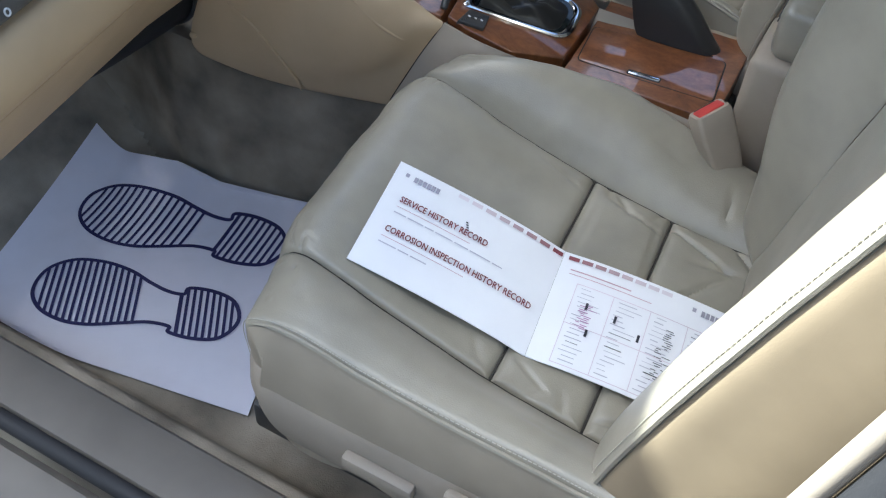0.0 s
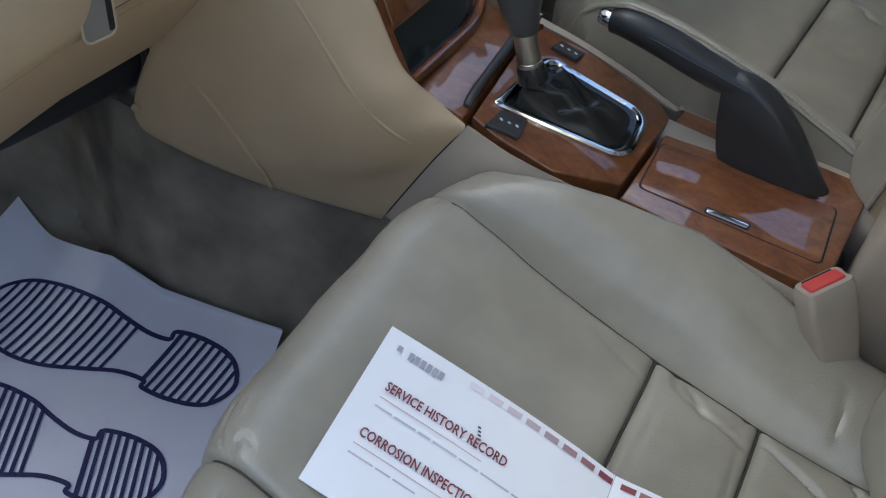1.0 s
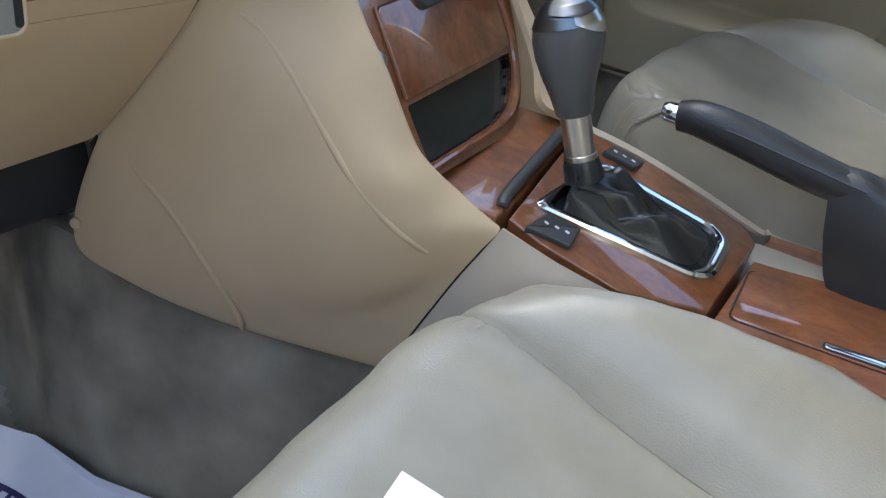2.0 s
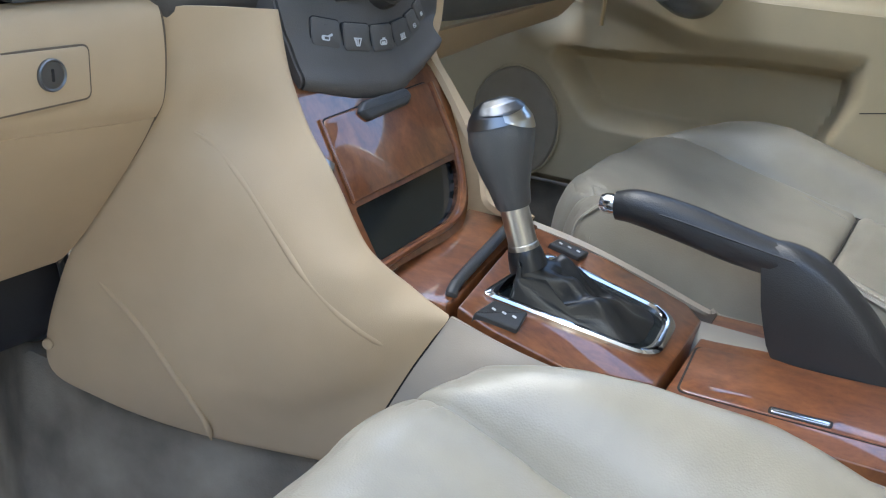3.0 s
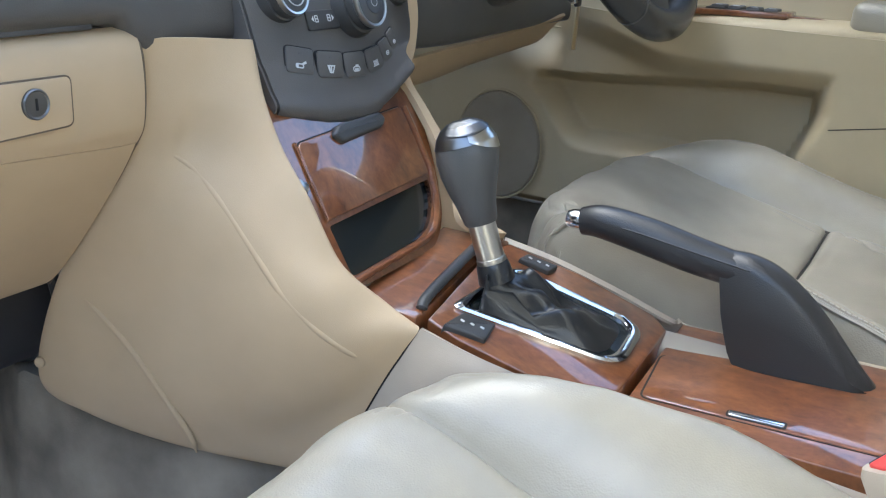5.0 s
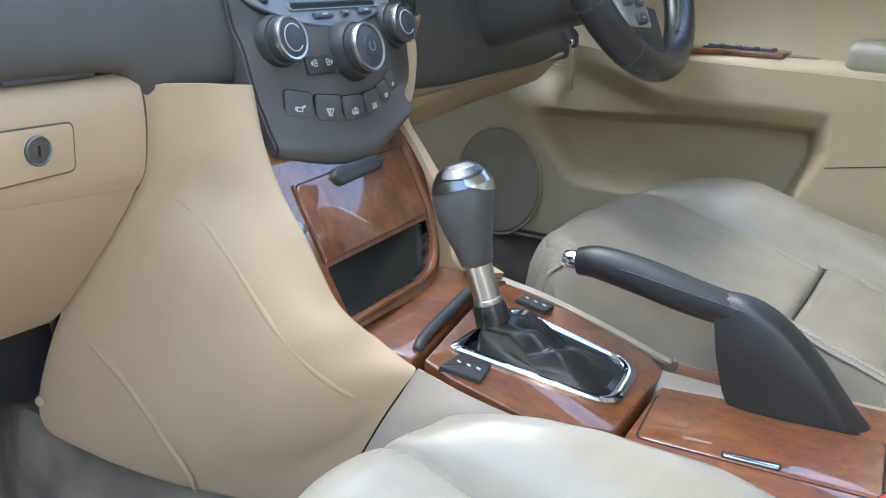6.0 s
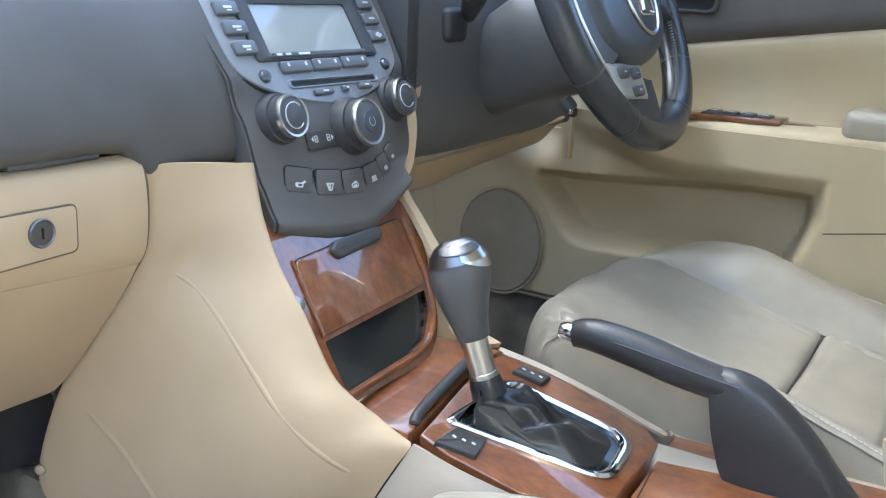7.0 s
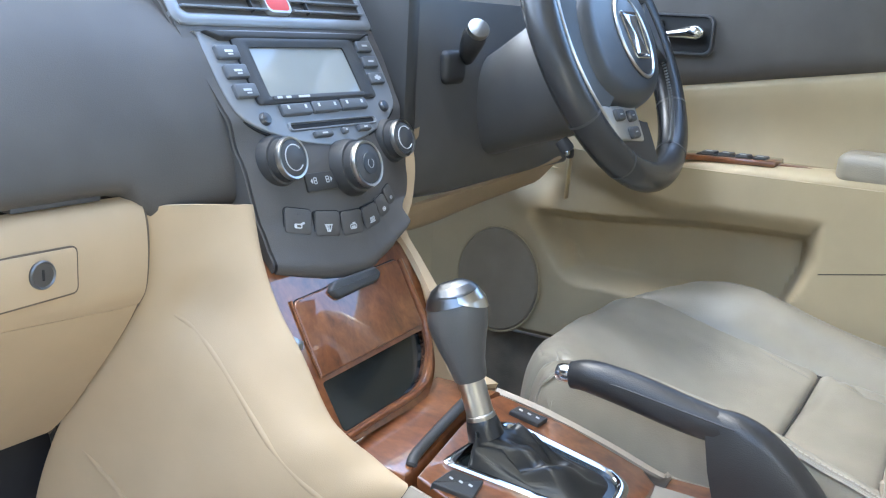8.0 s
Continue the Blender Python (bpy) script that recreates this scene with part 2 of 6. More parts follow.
def lathe(profile, m, n=32, caps=True):
    """profile: (radius, height) from bottom to top, turned about the frame's z."""
    bm = bmesh.new()
    rings = [[bm.verts.new(m @ Vector((r * math.cos(2 * math.pi * i / n), r * math.sin(2 * math.pi * i / n), h))) for i in range(n)] for r, h in profile]
    for a, b in zip(rings, rings[1:]):
        for i in range(n):
            bm.faces.new((a[i], a[(i + 1) % n], b[(i + 1) % n], b[i]))
    if caps:
        bm.faces.new(rings[0])
        bm.faces.new(rings[-1])
    return bm


def tube(pts, radius, n=8, closed=False, flat=1.0, caps=True):
    """A rod along pts; radius may be a number or one for each point."""
    pts = [Vector(p) for p in pts]
    k = len(pts)
    bm = bmesh.new()
    rings, up = [], None
    for i, p in enumerate(pts):
        if closed:
            t = (pts[(i + 1) % k] - pts[i - 1]).normalized()
        else:
            t = (pts[min(i + 1, k - 1)] - pts[max(i - 1, 0)]).normalized()
        if up is None:
            up = Vector((0, 0, 1)) if abs(t.z) < 0.9 else Vector((1, 0, 0))
        side = t.cross(up).normalized()
        up = side.cross(t).normalized()
        r = radius[i] if isinstance(radius, (list, tuple)) else radius
        rings.append([bm.verts.new(p + (side * math.cos(2 * math.pi * j / n) + up * math.sin(2 * math.pi * j / n) * flat) * r) for j in range(n)])
    pairs = list(zip(rings, rings[1:])) + ([(rings[-1], rings[0])] if closed else [])
    for a, b in pairs:
        for j in range(n):
            bm.faces.new((a[j], a[(j + 1) % n], b[(j + 1) % n], b[j]))
    if not closed and caps:
        bm.faces.new(rings[0])
        bm.faces.new(rings[-1])
    return bm


def rpoly(pts, r, n=5):
    """A polygon with rounded corners; r may be one number or one a corner."""
    out = []
    k = len(pts)
    for i in range(k):
        p, a, b = Vector(pts[i]), Vector(pts[i - 1]), Vector(pts[(i + 1) % k])
        rr = r[i] if isinstance(r, (list, tuple)) else r
        u, v = (a - p).normalized(), (b - p).normalized()
        s, e = p + u * rr, p + v * rr
        for j in range(n + 1):
            t = j / n
            q = s * (1 - t) ** 2 + p * 2 * t * (1 - t) + e * t * t
            out.append((q.x, q.y))
    return out


def smooth01(a, b, x):
    t = max(0.0, min(1.0, (x - a) / (b - a)))
    return t * t * (3 - 2 * t)


def words(text, size, m, depth=0.0003, stretch=1.0, weight=0.0):
    """Lettering in the built-in font as a bmesh, its middle at the frame's origin."""
    cu = bpy.data.curves.new("words", "FONT")
    cu.body, cu.size, cu.extrude, cu.resolution_u = text, size, depth / 2, 2
    cu.offset = weight
    cu.align_x, cu.align_y = "LEFT", "CENTER"
    ob = bpy.data.objects.new("words", cu)
    scene.collection.objects.link(ob)
    me = bpy.data.meshes.new_from_object(ob.evaluated_get(bpy.context.evaluated_depsgraph_get()))
    bm = bmesh.new()
    bm.from_mesh(me)
    bpy.data.objects.remove(ob)
    bpy.data.curves.remove(cu)
    bpy.data.meshes.remove(me)
    bmesh.ops.transform(bm, matrix=m @ Matrix.Diagonal((stretch, 1, 1, 1)), verts=bm.verts)
    return bm


# ---------------------------------------------------------------- the setting
CX = 0.43          # middle of the car
SEAT_X = 0.075      # middle of the passenger seat
DRIVER_X = 0.765


def panel_foot(y):
    """Where the tunnel panel meets the carpet."""
    pts = [(-0.4, 0.34), (0.0, 0.305), (0.125, 0.282), (0.25, 0.247), (0.38, 0.214), (0.47, 0.215), (0.65, 0.28), (1.2, 0.30)]
    for (y0, x0), (y1, x1) in zip(pts, pts[1:]):
        if y <= y1:
            return x0 + (x1 - x0) * max(0.0, (y - y0) / (y1 - y0))
    return pts[-1][1]


def floor_height(x, y, rough=1.0):
    """Carpet: flat in the footwells, climbing the tunnel and the toe board."""
    side = min(x, 2 * CX - x)
    foot = panel_foot(y)
    z = 0.275 * smooth01(foot - 0.014, foot + 0.022, side)
    z += 0.40 * smooth01(0.56, 0.98, y)
    z += 0.10 * smooth01(-0.16, -0.215, side)
    z += rough * (0.003 * noise.noise(Vector((x * 9, y * 9, 0))) + 0.0015 * noise.noise(Vector((x * 31, y * 31, 4))))
    return z


solo("floor", surf(lambda u, v: Vector((-0.235 + 1.32 * u, -1.7 + 2.7 * v, floor_height(-0.235 + 1.32 * u, -1.7 + 2.7 * v))), 230, 220, 0.01, (0, 0, 1)),
     CARPET, "worn grey-brown car carpet with faint scuffs", "carpet", "structure")

ground_bm = surf(lambda u, v: Vector(((u - 0.5) * 300, (v - 0.5) * 300, -0.32)), 3, 3, 0.05)
solo("ground", ground_bm, GROUND, "worn grey asphalt ground round the car", "ground", "structure")


def sill_profile(x0, s):
    return [(x0, 0.02), (x0 + 0.004 * s, 0.085), (x0 - 0.012 * s, 0.115), (x0 - 0.035 * s, 0.122), (x0 - 0.08 * s, 0.118), (x0 - 0.088 * s, 0.108), (x0 - 0.088 * s, 0.02)]


def along_y(profile, y0, y1, n=2, thick=0.0):
    return sheet([[Vector((x, y0 + (y1 - y0) * i / (n - 1), z)) for x, z in profile] for i in range(n)], thick)


sill = thing("door_sill", (-0.28, 0, 0), "beige plastic door sill trim with a black rubber seal beside it", "door sill", kind="structure")
part("sill_trim", along_y(sill_profile(-0.222, 1), -1.0, 0.75, 30, 0.003), SILL_TRIM, sill)
part("seal", tube([(-0.318, -1.0 + 0.06 * i, 0.118) for i in range(30)], 0.0115, 10), RUBBER, sill, "black rubber door seal")
part("outer_step", along_y([(-0.332, 0.05), (-0.334, 0.096), (-0.342, 0.102), (-0.39, 0.098), (-0.40, 0.09), (-0.42, 0.04)], -1.0, 0.75, 12, 0.003), SILL_TRIM, sill)

# unseen wall, added to block low light on seat sides and sill
solo("light_block_wall", rbox((-2.6, 0.0, 0.8), (0.3, 16.0, 2.3), 0.02), LIGHT_BLOCK, "added unseen wall that cuts low light from the open door side", "wall", "structure")
# added out of view: the slab's shadow keeps direct sun off cushion and dash
canopy = thing("canopy", (0.4, 1.99, -0.32), "added unseen canopy on two posts that keeps sun off the cabin front", "canopy", kind="structure")
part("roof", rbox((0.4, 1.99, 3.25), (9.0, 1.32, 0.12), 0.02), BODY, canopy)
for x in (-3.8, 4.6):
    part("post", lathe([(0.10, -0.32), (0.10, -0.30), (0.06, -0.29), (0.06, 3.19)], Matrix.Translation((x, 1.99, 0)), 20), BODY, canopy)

# closing shell: roof, pillars and bulkheads that stay out of view
roof = thing("ceiling", (CX, -0.8, 1.18), "pale cloth headliner under the car roof", "headliner", kind="structure")
part("headliner", surf(lambda u, v: Vector((-0.02 + 0.95 * u, -2.0 + 2.04 * v, 1.19 - 0.05 * (2 * u - 1) ** 4 - 0.02 * v ** 6)), 20, 20, 0.03), HEADLINER, roof)
for sx in (-1, 1):
    # unseen rails: left inboard for the sun patch, right thick and black against reflections
    w0, w1 = CX + sx * (0.475 if sx < 0 else 0.525), CX + sx * 0.66
    part("roof_rail", tube(spline([(w0, -2.0, 1.12), (w0, -1.0, 1.13), (w0, -0.1, 1.12), (w1, 0.45, 0.95 if sx < 0 else 1.02), (w1 + sx * 0.02, 0.95, 0.78)], 30), 0.035 if sx < 0 else [0.035] * 14 + [0.07] * 16, 10), BODY if sx < 0 else RUBBER, roof)
part("pillar_b", tube(spline([(-0.335, -0.48, 0.1), (-0.335, -0.578, 0.70), (-0.33, -0.60, 0.80), (-0.15, -0.67, 1.13)], 24), 0.045, 14), BLACK, roof)
part("pillar_trim", tube(spline([(-0.316, -0.40, 0.1), (-0.316, -0.495, 0.69), (-0.29, -0.535, 0.90), (-0.14, -0.60, 1.12)], 24), 0.007, 12), BEIGE_SILL, roof, "pale pillar trim edge")
part("pillar_seal", tube(spline([(-0.326, -0.43, 0.1), (-0.326, -0.521, 0.69), (-0.30, -0.56, 0.90), (-0.15, -0.62, 1.12)], 24), 0.020, 12), RUBBER, roof, "black rubber door seal")
part("pillar_b", tube([(1.16, -0.78, 0.1), (1.14, -0.76, 0.75), (1.0, -0.76, 1.13)], [0.05, 0.045, 0.035], 12), BEIGE_SILL, roof)
wall = rbox((CX, -1.75, 0.42), (1.5, 0.12, 1.0), 0.03)
solo("wall_rear", wall, LEATHER, "rear seat back closing the cabin", "rear wall", "structure")
# bulkhead coloured near-black, putting the footwells' darkness into it
solo("wall_front", rbox((CX, 1.06, 0.4), (1.6, 0.04, 0.82), 0.01), DEEP, "bulkhead painted near-black for the unlit footwell ends", "bulkhead", "structure")
solo("side_rear", rbox((-0.40, -1.55, 0.4), (0.06, 1.75, 0.8), 0.02), BEIGE_DOOR, "beige rear door closing the cabin", "car door", "structure")

solo("driver_sill", rbox((1.085, -0.2, 0.12), (0.05, 1.6, 0.34), 0.02), CARPET, "dark carpeted sill under the driver door", "door sill", "structure")
solo("kick_panel", rbox((1.06, 0.76, 0.40), (0.03, 0.54, 0.80), 0.01), BEIGE_DOOR, "beige kick panel ahead of the driver door", "kick panel", "structure")
solo("kick_panel", rbox((-0.262, 0.88, 0.40), (0.03, 0.34, 0.80), 0.01), BEIGE_DOOR, "beige kick panel ahead of the passenger door", "kick panel", "structure")

# ---------------------------------------------------------------- seats
CUSHION_SPINE = [(-0.50, 0.30), (-0.40, 0.298), (-0.32, 0.302), (-0.215, 0.318), (-0.10, 0.346), (-0.02, 0.371), (0.026, 0.380), (0.055, 0.364), (0.070, 0.31), (0.064, 0.24), (0.045, 0.16)]
CUSHION_SECTION = [(0.0, 0.0), (0.07, -0.002), (0.13, 0.0), (0.167, -0.002), (0.195, 0.0), (0.225, 0.0), (0.252, 0.0), (0.274, -0.003), (0.286, -0.035), (0.289, -0.085), (0.282, -0.135)]
BOLSTER_SHAPE = [(0, 0), (1, 0), (2, 0), (3, 0), (4, 0.42), (5, 0.82), (6, 1.0), (7, 0.96), (8, 0.7), (9, 0.4), (10, 0.2)]
DRIVER_SHAPE = [(0, 0), (1, 0), (2, 0), (3, 0.35), (4, 0.64), (5, 0.9), (6, 1.0), (7, 0.96), (8, 0.7), (9, 0.4), (10, 0.2)]
BOLSTER_OUTER = [(0, 0.08), (1, 0.078), (2, 0.074), (3, 0.061), (4, 0.040), (5, 0.026), (6, 0.010), (7, 0.002), (8, -0.01), (9, -0.01), (10, -0.01)]
BOLSTER_INNER = [(0, 0.020), (1, 0.028), (2, 0.044), (3, 0.061), (4, 0.053), (5, 0.032), (6, 0.013), (7, 0.002), (8, -0.01), (9, -0.01), (10, -0.01)]
BOLSTER_DRIVER = [(0, 0.03), (1, 0.034), (2, 0.040), (3, 0.047), (4, 0.050), (5, 0.028), (6, 0.006), (7, -0.004), (8, -0.012), (9, -0.012), (10, -0.012)]
BACK_RISE = [(0, 0.9), (1, 1.15), (2, 1.0), (3, 0.80), (4, 0.70), (5, 0.7), (6, 0.7), (7, 0.7), (8, 0.7)]
BACK_SPINE = [(-0.40, 0.26), (-0.425, 0.36), (-0.452, 0.50), (-0.49, 0.66), (-0.53, 0.80), (-0.57, 0.93), (-0.60, 0.985), (-0.65, 1.0), (-0.69, 0.97)]
BACK_SECTION = [(0.0, 0.0), (0.07, -0.004), (0.12, 0.002), (0.145, 0.004), (0.172, 0.050), (0.200, 0.082), (0.240, 0.078), (0.272, 0.047), (0.282, 0.01), (0.284, -0.06), (0.270, -0.12)]
INNER_RISE = [(0, 0.3), (1, 0.57), (2, 1.02), (3, 1.2), (4, 1.15), (5, 1.0), (6, 1.0), (7, 1.0), (8, 1.0)]
BACK_OUTSIDE = [(0.0, 0.0), (0.06, -0.004), (0.10, 0.0), (0.125, 0.008), (0.150, 0.032), (0.185, 0.054), (0.225, 0.058), (0.258, 0.048), (0.2665, 0.004), (0.271, -0.05), (0.266, -0.12)]


def section_at(section, s):
    """The cross-section's offset at s across: s runs from -10 to 10, its whole numbers are the section's points."""
    a = min(abs(s), len(section) - 1.0001)
    pts = [Vector((p[0], p[1], 0)) for p in section]
    i = int(a)
    f = a - i
    p1, p2 = pts[i], pts[i + 1]
    p0 = pts[i - 1] if i else Vector((-pts[1].x, pts[1].y, 0))
    p3 = pts[i + 2] if i + 2 < len(pts) else p2 * 2 - p1
    q = 0.5 * (2 * p1 + (p2 - p0) * f + (2 * p0 - 5 * p1 + 4 * p2 - p3) * f * f + (3 * p1 - p0 - 3 * p2 + p3) * f ** 3)
    return (q.x if s >= 0 else -q.x), q.y


def spine_at(spine, v):
    a = max(0.0, min(v, len(spine) - 1.0001))
    i = int(a)
    f = a - i
    pts = [Vector((p[0], p[1], 0)) for p in spine]
    p1, p2 = pts[i], pts[i + 1]
    p0 = pts[i - 1] if i else p1 * 2 - p2
    p3 = pts[i + 2] if i + 2 < len(pts) else p2 * 2 - p1
    q = 0.5 * (2 * p1 + (p2 - p0) * f + (2 * p0 - 5 * p1 + 4 * p2 - p3) * f * f + (3 * p1 - p0 - 3 * p2 + p3) * f ** 3)
    d = 0.5 * ((p2 - p0) + 2 * (2 * p0 - 5 * p1 + 4 * p2 - p3) * f + 3 * (3 * p1 - p0 - 3 * p2 + p3) * f * f)
    return q, d.normalized()


def seat_point(spine, section, cx, dz, s, v, flip, sink=0.0, seed=0.0):
    q, d = spine_at(spine, v)
    n = Vector((-d.y, d.x, 0)) * flip
    if section is BACK_SECTION and cx < CX and s < 0:
        section = BACK_OUTSIDE
    x, o = section_at(section, s)
    if spine is CUSHION_SPINE:
        nose = smooth01(4.2, 6.6, v)
        outer = (s < 0) == (cx < CX)
        o += section_at(DRIVER_SHAPE if outer and cx > CX else BOLSTER_SHAPE, abs(s))[1] * section_at(BOLSTER_INNER if not outer else BOLSTER_OUTER if cx < CX else BOLSTER_DRIVER, max(v, 0))[1]
        if cx > CX and 0 < s < 3:
            o += (0.35 * smooth01(0.0, 3.0, s) - section_at(DRIVER_SHAPE, s)[1]) * section_at(BOLSTER_DRIVER, max(v, 0))[1]
        if abs(s) > 3:
            o -= (0.002 if outer and cx < CX else 0.012) * nose * min(1.0, (abs(s) - 3) / 3)
        x *= 1 - 0.05 * smooth01(6.5, 9.5, v)
        if cx < CX and x > 0.17:
            # the inner side narrows along the tunnel
            room = 0.296 + 0.36 * max(0.0, -q.x) - cx
            x = 0.17 + (x - 0.17) * min(1.0, (room - 0.17) / 0.119)
        if cx > CX and x < -0.17:
            x = -0.17 + (x + 0.17) * 0.53
        if cx > CX and x > 0:
            x *= 0.76
    if spine is BACK_SPINE and o > 0:
        o *= section_at(INNER_RISE if cx < CX and s > 0 else BACK_RISE, max(v, 0))[1]
    o -= sink
    p = Vector((cx + x, q.x + n.x * o, q.y + n.y * o + dz))
    if spine is CUSHION_SPINE:
        p.y += 0.07 * x * (1 if cx < CX else 0) - (0.034 if cx < CX else 0.050) * smooth01(0.09, 0.285 if x > 0 or cx < CX else 0.22, abs(x)) * smooth01(3.0, 6.5, v)
        p.z -= 0.010 * math.exp(-((q.x + 0.11) / 0.10) ** 2) * (1 - smooth01(0.10, 0.165, abs(x)))
    w = 0.0022 * noise.noise(p * 14 + Vector((seed, 0, 0))) + 0.0009 * noise.noise(p * 45)
    return p + Vector((0, n.x, n.y)) * w * (0.35 if spine is BACK_SPINE else 1.0)


def seat_patch(spine, section, cx, dz, s0, s1, v0, v1, flip, nu, nv, groove=0.012, creases=()):
    """One leather panel; its borders sink into the seams. creases: (s, v, half length, depth, turn) folds."""
    rows = []
    for j in range(nv):
        row = []
        for i in range(nu):
            fu, fv = i / (nu - 1), j / (nv - 1)
            # crowd the points towards the borders
            gu = fu + 0.12 * math.sin(2 * math.pi * fu) * -1 / 1.6
            gv = fv + 0.12 * math.sin(2 * math.pi * fv) * -1 / 1.6
            s, v = s0 + (s1 - s0) * gu, v0 + (v1 - v0) * gv
            edge = min(min(gu, 1 - gu) * abs(section_at(section, s1)[0] - section_at(section, s0)[0]), min(gv, 1 - gv) * (v1 - v0) * 0.09)
            sink = groove * math.exp(-edge / 0.0045)
            for cs, cv, half, depth, turn in creases:
                ds, dv = (s - cs) * 0.05, (v - cv) * 0.09
                a, b = ds * math.cos(turn) + dv * math.sin(turn), -ds * math.sin(turn) + dv * math.cos(turn)
                if abs(a) < half:
                    sink += depth * math.exp(-(b / 0.0042) ** 2) * (1 - (a / half) ** 2)
            row.append(seat_point(spine, section, cx, dz, s, v, flip, sink))
        rows.append(row)
    return sheet(rows, 0.0)


def car_seat(cx, dz, label):
    seat = thing("car_seat", (cx, -0.2, 0.05), label, "car seat", "front seats")
    C = CUSHION_SPINE, CUSHION_SECTION
    folds = [(2.2, 1.5, 0.06, 0.006, 1.2), (-1.0, 1.2, 0.05, 0.004, 0.4), (1.0, 1.35, 0.06, 0.005, 2.3), (2.4, 0.8, 0.04, 0.005, 0.6), (1.8, 1.1, 0.05, 0.004, 1.7), (-2.2, 1.5, 0.05, 0.005, 1.9), (-1.6, 1.6, 0.03, 0.003, 0.9)]
    wrinkles = [(-2.7, 6.6, 0.025, 0.002, 0.9), (2.6, 6.3, 0.025, 0.002, 0.2), (0.5, 6.5, 0.03, 0.0012, 0.1), (-2.4, 5.9, 0.02, 0.0018, 1.4), (2.3, 3.3, 0.03, 0.002, 1.2), (-2.3, 3.25, 0.025, 0.002, 0.4), (2.7, 5.6, 0.02, 0.0016, 1.0), (-1.8, 6.3, 0.025, 0.0012, 0.35), (2.85, 5.9, 0.03, 0.0028, 0.12), (2.6, 6.9, 0.03, 0.0022, 0.05), (-2.8, 6.1, 0.03, 0.0026, -0.1), (-2.2, 6.8, 0.035, 0.0018, 0.08), (1.4, 6.6, 0.05, 0.0014, 0.04)]
    part("insert_front", seat_patch(*C, cx, dz, -3, 3, 3, 10, 1, 100, 120, creases=wrinkles), LEATHER, seat)
    part("insert_middle", seat_patch(*C, cx, dz, -3, 3, 2, 3, 1, 110, 44, creases=[(-2.2, 2.7, 0.025, 0.0025, 1.0), (2.5, 2.6, 0.03, 0.003, 0.5), (2.2, 2.35, 0.04, 0.003, 1.35), (-2.5, 2.3, 0.02, 0.002, 0.2), (2.75, 2.8, 0.022, 0.0028, 0.1), (2.6, 2.2, 0.026, 0.0026, -0.3), (1.6, 2.12, 0.05, 0.0022, 0.08), (1.2, 2.86, 0.045, 0.002, -0.05), (-2.7, 2.6, 0.022, 0.0024, -0.4)]), LEATHER, seat)
    part("insert_rear", seat_patch(*C, cx, dz, -3, 3, 0, 2, 1, 120, 70, creases=folds), LEATHER, seat, "creased leather rear panel")
    for sg in (-1, 1):
        outer = (sg < 0) == (cx < CX)
        cut = 7 if outer or cx > CX else 8
        part("cushion_bolster", seat_patch(*C, cx, dz, 3 * sg, cut * sg, 0.2, 10, 1, 48, 130, 0.009,
                                           [(5.5 * sg, 6.3, 0.025, 0.0022, 0.5), (5.0 * sg, 2.4, 0.03, 0.002, 1.3), (4.6 * sg, 7.0, 0.02, 0.002, 1.1),
                                            (4.2 * sg, 5.9, 0.03, 0.0022, 0.15), (5.0 * sg, 5.4, 0.022, 0.0016, 0.7), (4.4 * sg, 1.3, 0.05, 0.004, 0.1), (3.9 * sg, 6.6, 0.016, 0.0018, 1.9)]), LEATHER, seat)
        part("cushion_side", seat_patch(*C, cx, dz, cut * sg, 10 * sg, 0.2, 10, 1, 14, 90, 0.003), CUSHION_SIDE if outer else LEATHER, seat, "brown-grey vinyl cushion side" if outer else "")
        part("piping", tube([seat_point(*C, cx, dz, cut * sg, 0.3 + 0.12 * i, 1, -0.001) for i in range(54)], [0.0026] * 44 + [0.0026 - 0.00025 * k for k in range(10)], 6), LEATHER, seat)
        rows = []
        for i in range(150):
            v = 0.8 + 0.05 * i
            d = 0.22 * sg
            rows.append(seat_point(*C, cx, dz, cut * sg - d, v, 1, -0.0006))
        stuff(part("stitching", join(*[tube([rows[k], rows[k].lerp(rows[k + 1], 0.7)], 0.0006, 4) for k in range(149)]), STITCH, seat, "pale seam stitches"))
    # the dark gaps between the sewn panels
    for v in (2, 3):
        part("seam", tube([seat_point(*C, cx, dz, -3 + 0.15 * i, v, 1, 0.0090) for i in range(41)], 0.0014, 6), SEAM_GAP, seat, "dark seam between panels")
    for s in (-3, 3):
        part("seam", tube([seat_point(*C, cx, dz, s, 0.2 + 0.1 * i, 1, 0.0085) for i in range(72)], 0.0015, 6), SEAM_GAP, seat, "dark seam beside the bolster")
    B = BACK_SPINE, BACK_SECTION
    part("back_insert", seat_patch(*B, cx, dz, -3, 3, 0.4, 8, -1, 50, 70), LEATHER, seat)
    for sg in (-1, 1):
        part("back_bolster", seat_patch(*B, cx, dz, 3 * sg, 7 * sg, 0.4, 8, -1, 36, 90, 0.005), LEATHER, seat)
        part("back_side", seat_patch(*B, cx, dz, 7 * sg, 10 * sg, 0.4, 8, -1, 16, 80, 0.003), LEATHER_SIDE, seat, "tan vinyl backrest side")
        part("piping", tube([seat_point(*B, cx, dz, 7 * sg, 0.5 + 0.1 * i, -1, -0.001) for i in range(75)], 0.003, 6), LEATHER, seat)
    rows = [seat_point(*B, cx, dz, -6.72 if cx < CX else 6.72, 0.6 + 0.04 * i, -1, -0.0006) for i in range(170)]
    stuff(part("stitching", join(*[tube([rows[k], rows[k].lerp(rows[k + 1], 0.7)], 0.0006, 4) for k in range(169)]), STITCH, seat, "pale seam stitches"))
